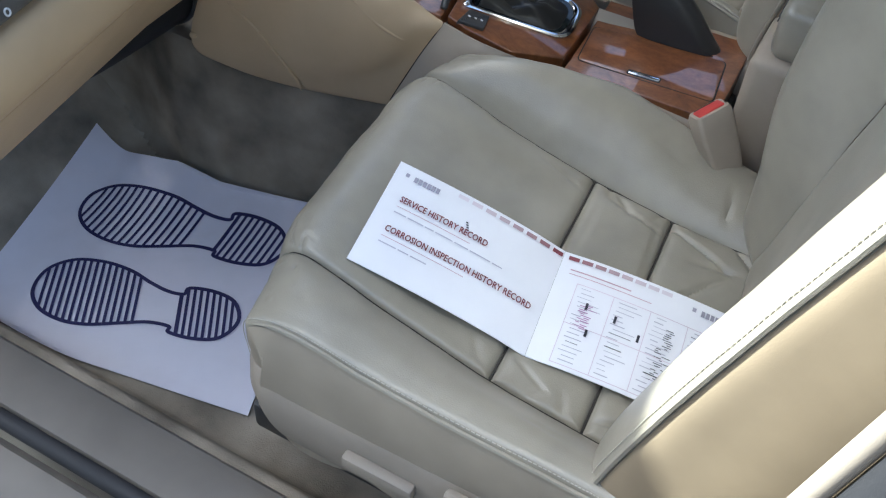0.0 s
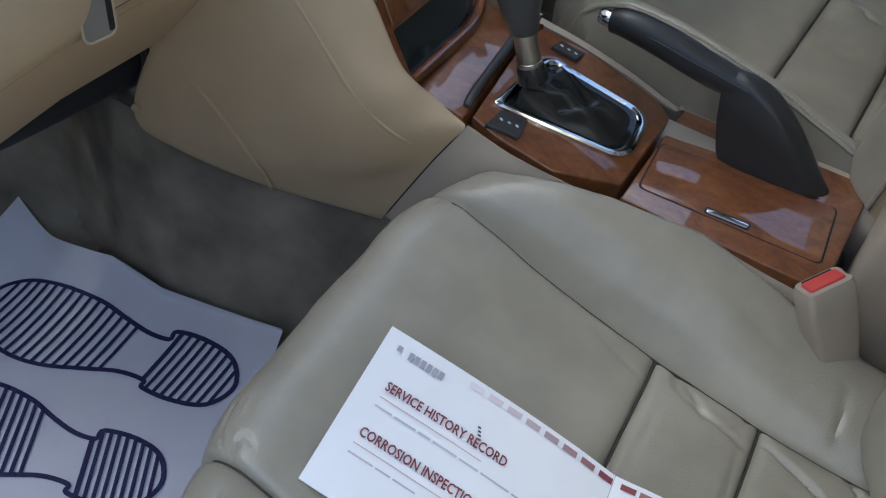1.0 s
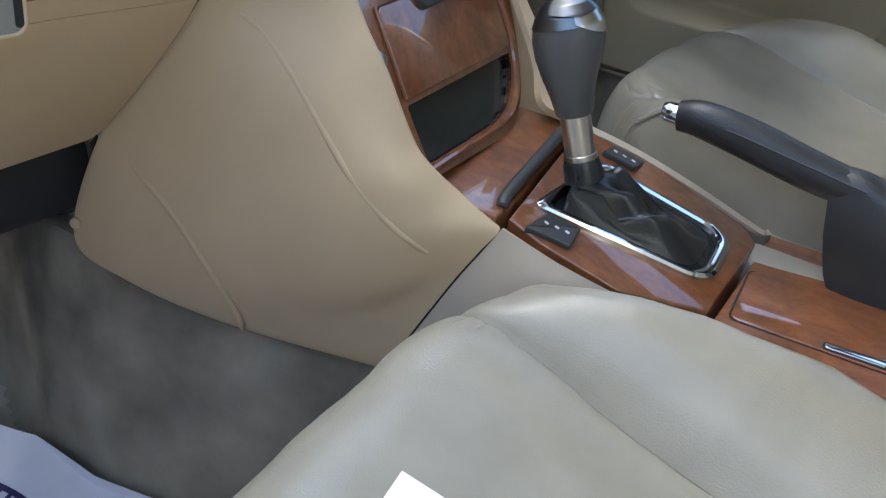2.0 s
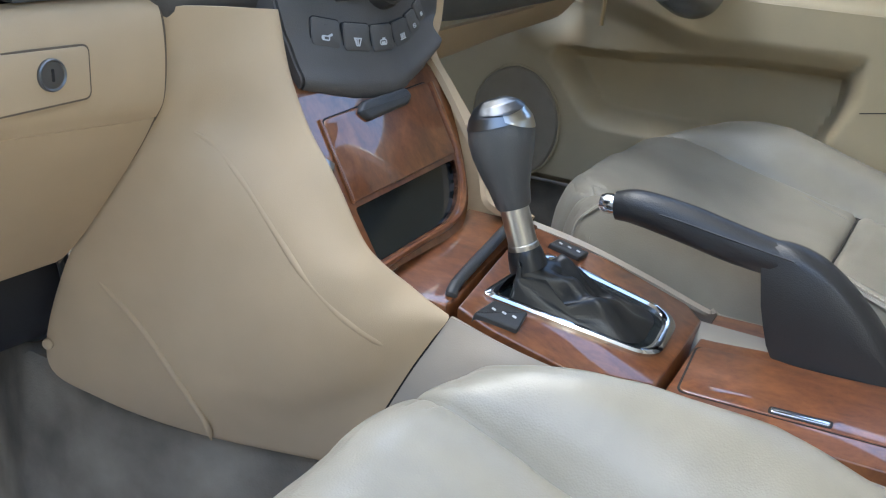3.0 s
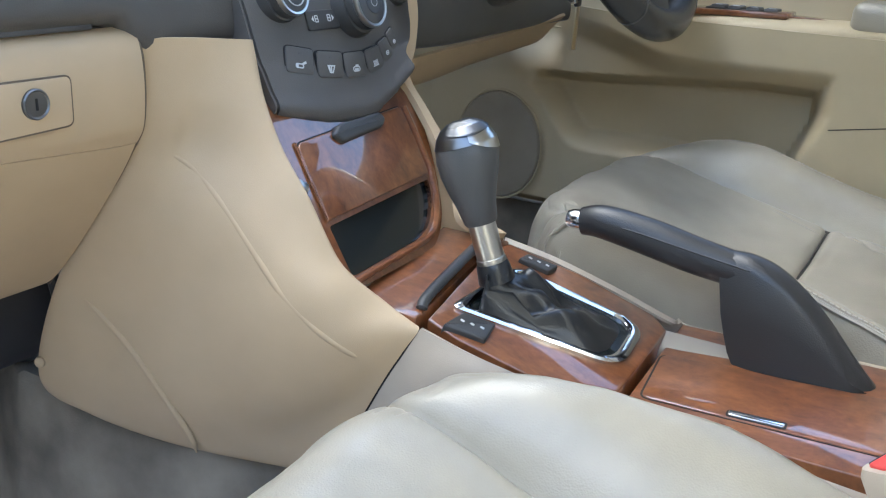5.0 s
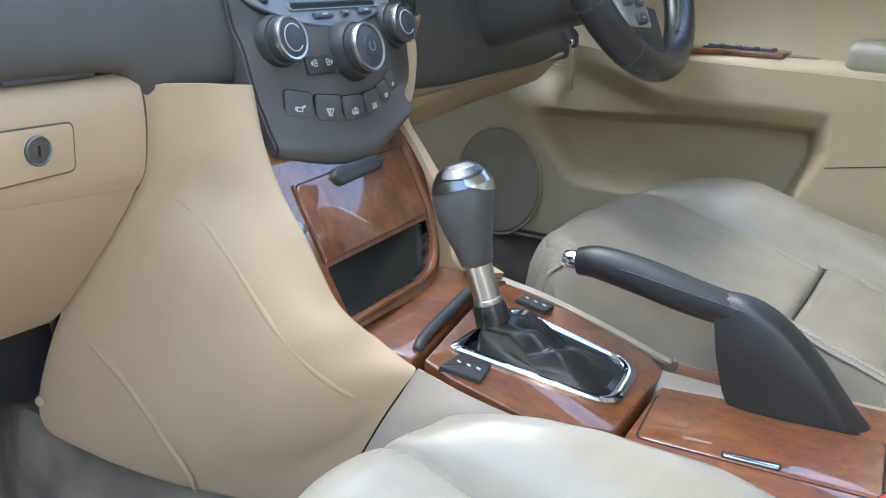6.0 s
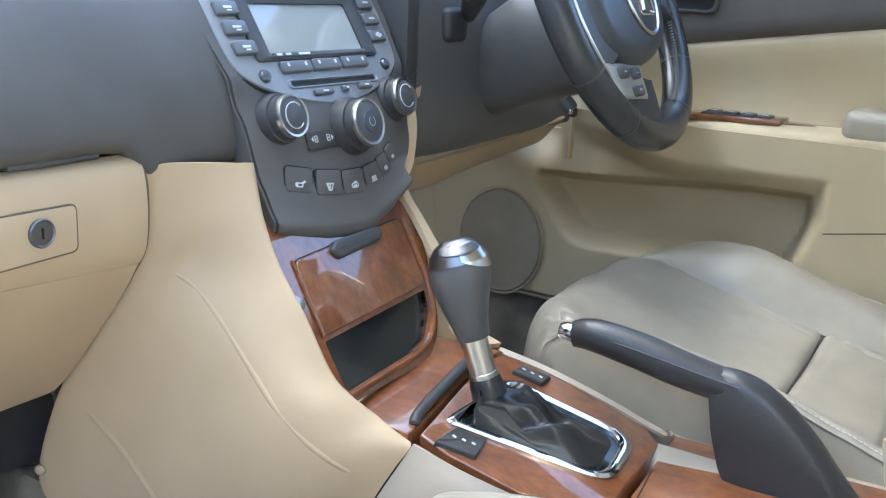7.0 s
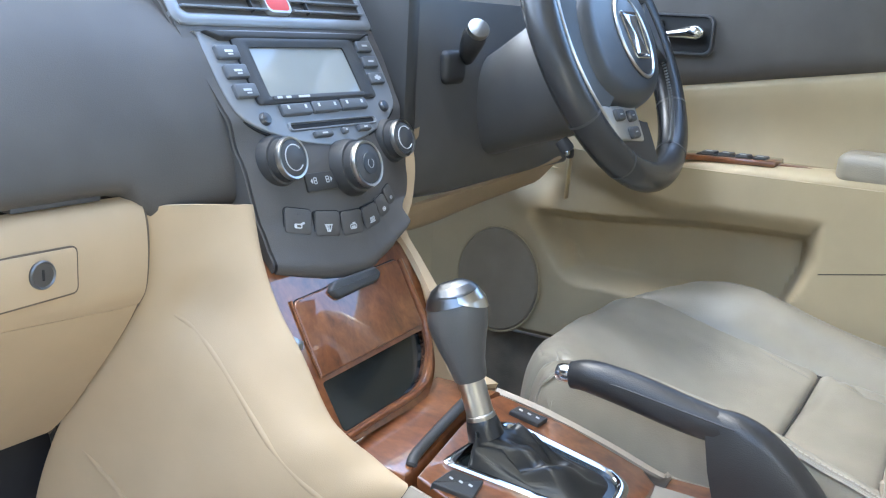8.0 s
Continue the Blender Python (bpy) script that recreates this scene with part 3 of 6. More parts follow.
    part("back_shell", surf(lambda u, v: Vector((cx - 0.268 + 0.536 * u, spine_at(BACK_SPINE, 0.5 + 7 * v)[0].x - 0.12, spine_at(BACK_SPINE, 0.5 + 7 * v)[0].y - 0.02 + dz)), 6, 20, 0.01), LEATHER_SIDE, seat)
    # plastic valance under the cushion, wrapping its front corner, with the seat rails
    for sg in (-1, 1):
        x0 = cx + sg * 0.280
        prof = [(-0.012, 0.318), (0.004, 0.310), (0.013, 0.296), (0.016, 0.262), (0.012, 0.228), (0.0, 0.204), (-0.02, 0.196)]
        rows = []
        for i in range(60):
            f = i / 59
            a = min(1.0, f / 0.22) * math.pi / 2
            y = -0.045 + 0.065 * math.cos(a) if f < 0.22 else -0.045 - 0.44 * (f - 0.22) / 0.78
            inset = 0.070 * (1 - math.sin(a))
            low = 0.030 * smooth01(-0.06, 0.0, y)
            rows.append([Vector((x0 + sg * (x - inset), y + 0.02 * (x - 0.012) * math.cos(a) * 8, z + low * (0.318 - z) / 0.12 + dz)) for x, z in prof])
        part("valance", sheet(rows, 0.003), VALANCE, seat, "grey-beige plastic seat valance")
        part("seat_rail", rbox((cx + sg * 0.2, -0.2, 0.09), (0.045, 0.52, 0.05), 0.006), BLACK, seat)
    part("front_valance", surf(lambda u, v: Vector((cx - 0.22 + 0.44 * u, 0.030 + 0.012 * math.sin(math.pi * u) - 0.02 * v, 0.30 - 0.10 * v + dz)), 20, 8, 0.004), LEATHER_SIDE, seat)
    part("seat_base", rbox((cx, -0.26, 0.17), (0.40, 0.40, 0.12), 0.02), BLACK, seat)
    return seat


seat_a = car_seat(SEAT_X, 0.0, "grey-beige leather passenger seat with tan sides and seam piping")
seat_b = car_seat(DRIVER_X, 0.058, "grey-beige leather driver seat beside the handbrake")
seat_b.location.y += 0.062
part("seat_switch", rbox((SEAT_X - 0.299, -0.172, 0.268), (0.016, 0.082, 0.022), 0.005), VALANCE, seat_a, "grey-beige seat adjustment bar")
part("seat_switch", rbox((SEAT_X - 0.302, -0.262, 0.290), (0.014, 0.030, 0.046), 0.005), VALANCE, seat_a, "grey-beige recline paddle")

# ---------------------------------------------------------------- centre console
console = thing("centre_console", (CX, 0, 0.1), "beige centre console with glossy burr-walnut trim", "console")
G0 = [(.290, .214, .620), (.286, .200, .576), (.284, .181, .537), (.284, .155, .503), (.285, .127, .459), (.289, .109, .441), (.298, .090, .425), (.301, .074, .416), (.305, .057, .408)]
G1 = [(.258, .230, .622), (.255, .232, .575), (.253, .236, .532), (.253, .1955, .486), (.253, .1675, .4545), (.2545, .1405, .4275), (.263, .118, .403), (.277, .094, .392), (.2985, .068, .386)]
G2 = [(.232, .243, .623), (.231, .248, .575), (.228, .255, .530), (.228, .258, .465), (.230, .262, .405), (.232, .250, .360), (.243, .205, .330), (.264, .148, .325), (.2915, .086, .350)]
G3 = [(.210, .252, .623), (.210, .261, .580), (.210, .267, .541), (.209, .310, .477), (.208, .366, .397), (.208, .396, .303), (.220, .347, .276), (.246, .258, .261), (.282, .125, .264)]
G4 = [(.214, .258, .623), (.214, .267, .580), (.216, .268, .541), (.223, .308, .477), (.224, .364, .397), (.221, .391, .299), (.233, .342, .274), (.259, .255, .259), (.293, .122, .262)]
part("side_panel", loft([[Vector(p) + Vector((.012, .02, -.004)) for p in G0], G0, G1, G2, G3, G4], 72, 52, 0.003, (-1, -0.6, 0.3)), BEIGE, console, "beige plastic tunnel side panel")
# the same side further back, behind the joint
R = [[(.305, .0555, .4085), (.2995, .0665, .386), (.2925, .0845, .350), (.283, .1235, .265)],
     [(.312, 0.0, .394), (.303, 0.0, .375), (.297, 0.0, .33), (.29, 0.0, .25)],
     [(.345, -.09, .366), (.335, -.09, .35), (.325, -.09, .31), (.315, -.09, .2)],
     [(.368, -.19, .355), (.36, -.19, .34), (.352, -.19, .3), (.345, -.19, .2)],
     [(.372, -.33, .352), (.364, -.33, .338), (.356, -.33, .3), (.35, -.33, .2)]]
part("rear_side_panel", loft([[r[k] for r in R] for k in range(4)], 40, 16, 0.004), BEIGE_SILL, console, "grey-beige plastic console side")
part("joint_shadow_backing", loft([[Vector(g[-1]) + Vector((0.006, d, -0.004)) for d in (0.012, -0.012)] for g in (G0, G1, G2, G3)], 2, 8, 0.001), DEEP, console, "dark joint between panels")
# beige flank on the driver's side
T = [[(.488, .078, .427), (.496, .03, .4165), (.507, -.03, .397), (.5115, -.085, .379), (.531, -.098, .372), (.530, -.2, .374), (.528, -.32, .378)],
     [(.500, .080, .424), (.507, .03, .413), (.517, -.03, .393), (.522, -.085, .374), (.540, -.098, .365), (.540, -.2, .368), (.538, -.32, .372)],
     [(.515, .08, .36), (.520, .03, .35), (.527, -.03, .33), (.532, -.085, .31), (.548, -.098, .30), (.548, -.2, .30), (.546, -.32, .30)],
     [(.535, .08, .15), (.535, .03, .15), (.54, -.03, .15), (.545, -.085, .15), (.55, -.098, .15), (.55, -.2, .15), (.55, -.32, .15)]]
part("rear_side_panel", loft(T, 50, 16, 0.003, (1, 0, 0)), BEIGE_SILL, console, "grey-beige plastic console side")
D0 = [(.552, .250, .660), (.548, .238, .625), (.526, .226, .592), (.494, .212, .570), (.495, .190, .540), (.488, .160, .505), (.475, .132, .472), (.456, .112, .447), (.470, .088, .433)]
D1 = [(.566, .249, .660), (.562, .236, .625), (.541, .224, .588), (.509, .209, .564), (.509, .187, .534), (.503, .155, .500), (.493, .128, .468), (.486, .108, .444), (.496, .082, .428)]
D2 = [(.575, .33, .660), (.570, .32, .625), (.556, .31, .585), (.535, .30, .555), (.53, .28, .520), (.53, .26, .470), (.53, .22, .40), (.53, .18, .34), (.53, .12, .28)]
part("side_panel", loft([D0, D1], 40, 6, 0.006), BEIGE, console, "beige plastic stack edge")
part("side_panel", loft([D1, D2], 40, 12, 0.004), BEIGE, console, "beige plastic tunnel side panel")


def plate_z(x, y):
    return 0.401 + 0.085 * (x - 0.358) + 0.35 * (y - 0.017)


def shelf_z(x, y):
    """Flatter than the shift surround behind it."""
    return plate_z(x, 0.070) + 0.10 * (y - 0.070)


def lid_z(x, y):
    return 0.358 + 0.12 * (x - 0.40) - 0.04 * (y + 0.10)


def plate(outline, zf, up, down):
    """A solid plate over a plan outline, following a sloping plane."""
    bm = bmesh.new()
    top = [bm.verts.new((x, y, zf(x, y) + up)) for x, y in outline]
    low = [bm.verts.new((x, y, zf(x, y) - down)) for x, y in outline]
    k = len(outline)
    bm.faces.new(top)
    bm.faces.new(low[::-1])
    for i in range(k):
        bm.faces.new((low[i], low[(i + 1) % k], top[(i + 1) % k], top[i]))
    edges = [e for e in bm.edges if e.verts[0] in top and e.verts[1] in top]
    bmesh.ops.bevel(bm, geom=edges, offset=0.0022, segments=3, affect="EDGES", profile=0.5)
    return bm


shift_outline = [(.319, .0575), (.319, .03), (.332, -.03), (.377, -.0875), (.497, -.0875), (.508, -.07), (.50, 0.0), (.482, .068), (.455, .0745)]
part("shift_trim", plate(shift_outline, plate_z, 0.0, 0.05), WOOD, console, "glossy burr-walnut shift surround")
part("rear_trim", plate([(.372, -.092), (.368, -.30), (.525, -.30), (.528, -.092)], lid_z, 0.0, 0.05), WOOD, console, "glossy burr-walnut rear console trim")
part("shelf", plate([(.309, .063), (.306, .122), (.470, .135), (.485, .071), (.455, .0775), (.318, .0615)], shelf_z, 0.0, 0.02), WOOD, console, "burr-walnut shelf ahead of the shifter")
part("console_core", rbox((0.43, -0.1, 0.24), (0.16, 0.42, 0.2), 0.02), BLACK, console)

# ---------------------------------------------------------------- dashboard
dash = thing("dashboard", (CX, 0.5, 0.6), "charcoal soft-skin dashboard over beige lower panels", "dashboard")
GLOVE = [(.262, .632), (.252, .628), (.2465, .615), (.2445, .59), (.2475, .56), (.256, .545)]
LOWER = [(.256, .5445), (.272, .52), (.303, .48), (.345, .43), (.375, .402), (.40, .395), (.45, .40)]


def glove_y(x):
    return 0.12 * min(0.0, x - 0.09)


def glove_sheet(profile, x0, x1, n=24, thick=0.006):
    pr = spline([(0, y, z) for y, z in profile], 20)
    rows = []
    for i in range(n):
        x = x0 + (x1 - x0) * i / (n - 1)
        rise = min(0.011, 0.06 * max(0.0, 0.19 - x))
        rows.append([Vector((x, p.y + glove_y(x), p.z + rise * (smooth01(0.61, 0.545, p.z) if p.z > 0.5447 else smooth01(0.43, 0.5445, p.z)))) for p in pr])
    return sheet(rows, thick, False, (0, -1, 0))


glove = thing("glovebox", (0.0, 0.27, 0.5), "beige plastic glovebox with a round metal lock", "glovebox")
part("upper_lid", glove_sheet(GLOVE, -0.24, 0.2065), BEIGE, glove)
part("lower_lid", glove_sheet(LOWER, -0.24, 0.205), BEIGE, glove)

# charcoal upper dash: passenger pad
PAD = [(.27, .633), (.255, .637), (.247, .652), (.262, .70), (.30, .76), (.36, .80), (.50, .82), (.90, .80)]


def pad_rows(x0, x1, n):
    pr = spline([(0, y, z) for y, z in PAD], 40)
    return [[Vector((x0 + (x1 - x0) * i / (n - 1), p.y + glove_y(x0 + (x1 - x0) * i / (n - 1)), p.z)) for p in pr] for i in range(n)]


part("passenger_pad", sheet([[Vector((p.x, p.y, p.z - (0.026 * smooth01(.190, .215, p.x)) * (1 - smooth01(.633, .69, p.z)))) for p in r] for r in pad_rows(-0.25, 0.36, 60)], 0.006, False, (0, -1, 1)), DASH, dash)
part("gap_backing", rbox((0.0, 0.30, 0.632), (0.46, 0.06, 0.012), 0.002), DEEP, dash)
part("driver_pad", sheet([[Vector((p.x, p.y + 0.10, p.z)) for p in r] for r in pad_rows(0.56, 1.07, 20)], 0.006, False, (0, -1, 1)), DASH, dash)

# ---------------------------------------------------------------- centre stack
stack = thing("centre_stack", (CX, 0.25, 0.6), "dark silver centre stack with a screen and three round dials", "stereo")


FASCIA = [(.215, .509, .121), (.193, .513, .121), (.188, .530, .121), (.195, .555, .121), (.2035, .588, .121), (.214, .620, .122), (.226, .650, .122), (.246, .680, .126), (.2595, .700, .130), (.2916, .750, .140), (.3238, .800, .147), (.345, .83, .147)]
CHIN = [(.28, .560), (.309, .555), (.358, .541), (.42, .533), (.443, .543), (.47, .556), (.497, .571), (.513, .582), (.56, .588)]


def chin_z(x):
    for (x0, z0), (x1, z1) in zip(CHIN, CHIN[1:]):
        if x <= x1:
            return z0 + (z1 - z0) * smooth01(-0.3, 1.3, max(0.0, (x - x0) / (x1 - x0)))
    return CHIN[-1][1]


def chin_map(x, z):
    """The lower face is drawn up to the chin's slanting edge."""
    zb = chin_z(x)
    return z if z > 0.600 else zb + (z - 0.509) * (0.600 - zb) / 0.091


def chin_unmap(x, z):
    zb = chin_z(x)
    return z if z > 0.600 else 0.509 + (z - zb) * 0.091 / (0.600 - zb)


rows = []
for j in range(70):
    a = min(j / 69 * (len(FASCIA) - 1), len(FASCIA) - 1.001)
    q = spine_at([(p[0], p[1]) for p in FASCIA], a)[0]
    i = int(a)
    hw = FASCIA[i][2] + (FASCIA[i + 1][2] - FASCIA[i][2]) * (a - i)
    bend = 0.9 * (1 - smooth01(.655, .69, q.y))
    tuck = 1 - 0.13 * smooth01(.665, .615, q.y) - 0.30 * smooth01(.622, .565, q.y)
    row = []
    for k in range(36):
        across = hw * (2 * k / 35 - 1) * (tuck if k > 17 else 1)
        row.append(Vector((CX + across, q.x + bend * across ** 2, chin_map(CX + across, q.y))))
    rows.append(row)
for edge, sx in ((0, -1), (35, 1)):
    part("fascia_cheek", sheet([[r[edge] + Vector((sx * (0.001 - 0.002 * k), 0.002 + 0.016 * k, 0.0)) for k in range(5)] for r in (rows if sx < 0 else rows[42:])], 0.002), DASH, stack)
part("fascia", sheet(rows, 0.010, False, (0, -1, 0.3)), DASH, stack)



# ---------------------------------------------------------------- driver's door
DX = 1.03
door = thing("driver_door", (1.06, -0.1, 0.2), "beige driver door with a charcoal top, armrest and speaker", "car door")


def door_strip(levels, y0=0.50, y1=-1.0, n=44, thick=0.008):
    """A band of the door's skin. levels: (x, z at the front, z at the rear), from low to high."""
    rows = []
    for i in range(n):
        f = i / (n - 1)
        y = y0 + (y1 - y0) * f
        rows.append(spline([(x, y, za + (zb - za) * f) for x, za, zb in levels], 14))
    return sheet(rows, thick, False, (-1, 0, 0))


part("upper_skin", door_strip([(DX + .040, .645, .860), (DX + .024, .655, .871), (DX + .016, .69, .89), (DX + .018, .83, .96), (DX + .05, .87, .985)]), DASH, door, "charcoal soft upper door skin")
part("insert", door_strip([(DX + .020, .56, .60), (DX + .040, .585, .64), (DX + .046, .61, .74), (DX + .030, .642, .84), (DX + .034, .651, .867)]), BEIGE_DOOR, door, "beige vinyl door insert")
# the armrest sweeps out of the door and back into it
ARM = []
for f in [i / 35 for i in range(36)]:
    y = 0.20 - 0.75 * f
    out = 0.066 * smooth01(0.0, 0.22, f) * (1 - 0.3 * smooth01(0.85, 1.0, f))
    top = 0.606 + 0.02 * f
    xb = DX + 0.030
    ARM.append(spline([(xb + .01, y, top - 0.004), (xb - out * 0.6, y, top + 0.001), (xb - out, y, top - 0.008), (xb - out - 0.004, y, top - 0.03), (xb - out * 0.92, y, top - 0.05), (xb - out * 0.7, y, top - 0.062)], 22))
part("armrest", sheet(ARM, 0.004), BEIGE_DOOR, door, "beige moulded door armrest")
pad = part("armrest_pad", rbox((DX - 0.004, -0.325, 0.617), (0.066, 0.41, 0.042), 0.014, Euler((radians(1.2), 0, 0)).to_matrix(), 4), LEATHER, door, "grey-beige leather armrest pad")
trim = part("switch_trim", rbox((DX - 0.001, 0.02, 0.6135), (0.052, 0.13, 0.008), 0.0025, Euler((radians(-1.5), 0, 0)).to_matrix()), WOOD, door, "burr-walnut window switch plate")
part("wood_strip", rbox((DX + 0.0, -0.085, 0.6125), (0.03, 0.10, 0.004), 0.0015, Euler((radians(1.2), 0, 0)).to_matrix()), WOOD, door)
part("switch_tray", rbox((DX - 0.004, 0.014, 0.6168), (0.034, 0.098, 0.004), 0.0018), DEEP, trim, "black switch tray")
for i, yy in enumerate((0.048, 0.025, 0.002, -0.021)):
    sw = part("window_switch", rbox((DX - 0.005, yy, 0.6195), (0.024, 0.018, 0.005), 0.002), BUTTON, trim, "charcoal rocker switch")
    part("marking", rbox((DX - 0.010, yy, 0.6222), (0.003, 0.008, 0.0006), 0.0), WHITE_MARK, sw)


def mask(dist, soft):
    return smooth01(-soft, soft, dist)


def skin_x(y, z):
    """The moulded lower door: a flat face with the pocket sunk in it, the armrest and the rear block standing proud."""
    low = spine_at([(0.55, 0), (0.55, 0), (0.525, 0), (0.523, 0), (0.524, 0), (0.524, 0)], (0.30 - y) / 0.10)[0].x if y < 0.30 else 0.55
    arm = mask(z - low - 0.012, 0.020) * smooth01(0.30, 0.10, y)
    edge = -0.105 + 0.42 * max(0.0, 0.50 - z)
    rear = mask(edge - y, 0.016)
    proud = max(arm, rear)
    top = 0.497 + 0.022 * smooth01(0.30, -0.05, y)
    left = 0.300 - 0.80 * max(0.0, 0.485 - z)
    pocket = mask(top - z, 0.011) * mask(z - 0.408, 0.014) * mask(left - y, 0.016) * mask(y + 0.092 - 0.30 * max(0.0, 0.47 - z), 0.010)
    x = DX + 0.030 - 0.042 - 0.034 * proud + 0.050 * pocket * (1 - rear)
    x += 0.034 * smooth01(0.49, 0.56, z) * smooth01(0.16, 0.30, y)
    x += 0.05 * smooth01(0.312, 0.290, z)
    return x


part("lower_skin", sheet([[Vector((skin_x(0.485 - 1.3 * j / 239, 0.288 + 0.312 * i / 119), 0.485 - 1.3 * j / 239, 0.288 + 0.312 * i / 119)) for i in range(120)] for j in range(240)], 0.004, False, (-1, 0, 0)), BEIGE_DOOR, door, "beige moulded lower door with a map pocket")
part("panel_seam", tube([(skin_x(-0.12 - 0.05 * k, 0.484 + 0.009 * k) - 0.0002, -0.12 - 0.05 * k, 0.484 + 0.009 * k) for k in range(14)], 0.0007, 6), DEEP, door)
spk_m = Matrix.Translation((DX - 0.0155, 0.358, 0.383)) @ Matrix(((0, 0, -1), (-1, 0, 0), (0, 1, 0))).to_4x4()
speaker = part("speaker_grille", lathe([(0.0765, -0.012), (0.0765, 0.002), (0.074, 0.004), (0.068, 0.0025), (0.03, 0.0045), (0.002, 0.005)], spk_m @ Matrix.Diagonal((0.93, 1.08, 1, 1)), 56),
               material("speaker_mesh", (0.34, 0.29, 0.215), 0.75, grain=1.0, grain_size=1500, voronoi=True, mottled=0.1), door, "round perforated speaker grille")
part("speaker_rim", tube([spk_m @ Vector((0.93 * 0.079 * math.cos(a), 1.08 * 0.079 * math.sin(a), 0.001)) for a in [2 * math.pi * i / 64 for i in range(64)]], 0.0017, 6, True), BEIGE_DOOR, door)
part("door_edge_seal", tube(spline([(DX - .0, .470, .20), (DX - .0, .482, .30), (DX - .0, .484, .43), (DX + .01, .476, .50)], 20), 0.007, 6), RUBBER, door, "black door edge seal")
# chrome inner handle in its dished cup
cup_m = plane_frame((DX + 0.013, 0.118, 0.775), (-1, 0, 0.05))
part("handle_cup", ring(rrect(0.105, 0.056, 0.012, 6), rrect(0.096, 0.047, 0.010, 6), cup_m, 0.006, 0.004, 0.3), BUTTON, door, "charcoal handle surround")
part("handle_dish", slab(rrect(0.096, 0.047, 0.01, 6), cup_m, 0.002, 0.0, 2, 0.01), DEEP, door)
hp = spline([cup_m @ Vector(p) for p in ((-0.036, -0.002, 0.006), (-0.01, -0.001, 0.012), (0.02, 0.002, 0.016), (0.040, 0.004, 0.012))], 14)
part("handle_lever", tube(hp, [0.005, 0.005, 0.0055, 0.006, 0.0065, 0.007, 0.008, 0.009, 0.0105, 0.012, 0.013, 0.0135, 0.012, 0.008], 12, flat=0.8), CHROME, door, "chrome inner door handle")
part("handle_knuckle", rbox(cup_m @ Vector((-0.034, 0.004, 0.002)), (0.012, 0.03, 0.03), 0.005), DEEP, door)

# ---------------------------------------------------------------- driver's footwell
knee = thing("knee_panel", (0.78, 0.3, 0.5), "beige lower dash panel under the steering column", "dash panel")
part("panel", loft([[(.590, .276, .562), (.70, .276, .566), (.83, .270, .572), (1.01, .262, .588)],
                    [(.595, .284, .545), (.70, .288, .548), (.83, .284, .556), (1.01, .278, .572)],
                    [(.61, .315, .530), (.70, .315, .520), (.83, .315, .53), (1.01, .315, .54)],
                    [(.61, .40, .520), (.70, .40, .515), (.83, .40, .52), (1.01, .40, .53)]], 40, 16, 0.004), BEIGE, knee)
part("side_cheek", loft([[(.597, .262, .655), (.606, .266, .625), (.603, .270, .59), (.588, .274, .56)], [(.625, .270, .660), (.638, .272, .63), (.632, .276, .600), (.606, .280, .575)], [(.65, .31, .66), (.66, .32, .63), (.655, .32, .60), (.63, .32, .57)]], 20, 10, 0.003), BEIGE, knee)
lower = thing("column_cover", (0.76, 0.3, 0.65), "matt black lower dash cover round the steering column", "dash panel")
part("cover", loft([[(.585, .275, .80), (.70, .27, .80), (.83, .27, .80), (1.04, .30, .80)],
                    [(.60, .268, .72), (.70, .258, .70), (.83, .258, .70), (1.04, .285, .72)],
                    [(.605, .262, .590), (.70, .262, .586), (.83, .258, .590), (1.04, .268, .59)],
                    [(.605, .30, .574), (.70, .30, .570), (.83, .29, .576), (1.04, .29, .58)]], 40, 30, 0.004), COLUMN, lower)
part("inner_wall", rbox((0.60, 0.47, 0.72), (0.16, 0.02, 0.44), 0.004), BLACK, lower)
part("side_wall", rbox((0.580, 0.345, 0.705), (0.026, 0.190, 0.24), 0.008), BLACK, lower)
# added black panel in place of the driver footwell's shade
solo("footwell_shade_panel", rbox((0.79, 0.80, 0.40), (0.55, 0.04, 0.40), 0.01), DEEP, "near-black panel painted as the unlit driver footwell", "footwell", "structure")
heater = thing("heater_unit", (0.14, .5, .27), "black heater housing under the dashboard beside the tunnel", "heater housing")
part("housing", loft([[(0.02, .47, .40), (.10, .47, .41), (.262, .45, .42)], [(0.02, .455, .34), (.10, .45, .33), (.262, .43, .335)], [(0.02, .50, .29), (.10, .50, .275), (.262, .48, .28)], [(0.02, .62, .27), (.10, .62, .26), (.262, .62, .26)]], 20, 16, 0.004), RUBBER, heater)
part("flange", tube(spline([(.250, .447, .418), (.250, .427, .336), (.250, .478, .281), (.250, .60, .262)], 24), .0035, 8), BLACK, heater, "raised housing joint")

# ---------------------------------------------------------------- steering wheel, column, key
TILT_W = 26
RIM = 0.161
WC = Vector((0.790, 0.114, 0.757))
wheel = thing("steering_wheel", WC, "black leather steering wheel with silver switch spokes", "steering wheel")
WM = plane_frame(WC, (0.0, -math.cos(radians(TILT_W)), math.sin(radians(TILT_W))))


def wheel_arc(a0, a1, n, r=RIM, lift=0.0):
    return [WM @ Vector((r * math.cos(radians(a0 + (a1 - a0) * i / (n - 1))), r * math.sin(radians(a0 + (a1 - a0) * i / (n - 1))), lift)) for i in range(n)]


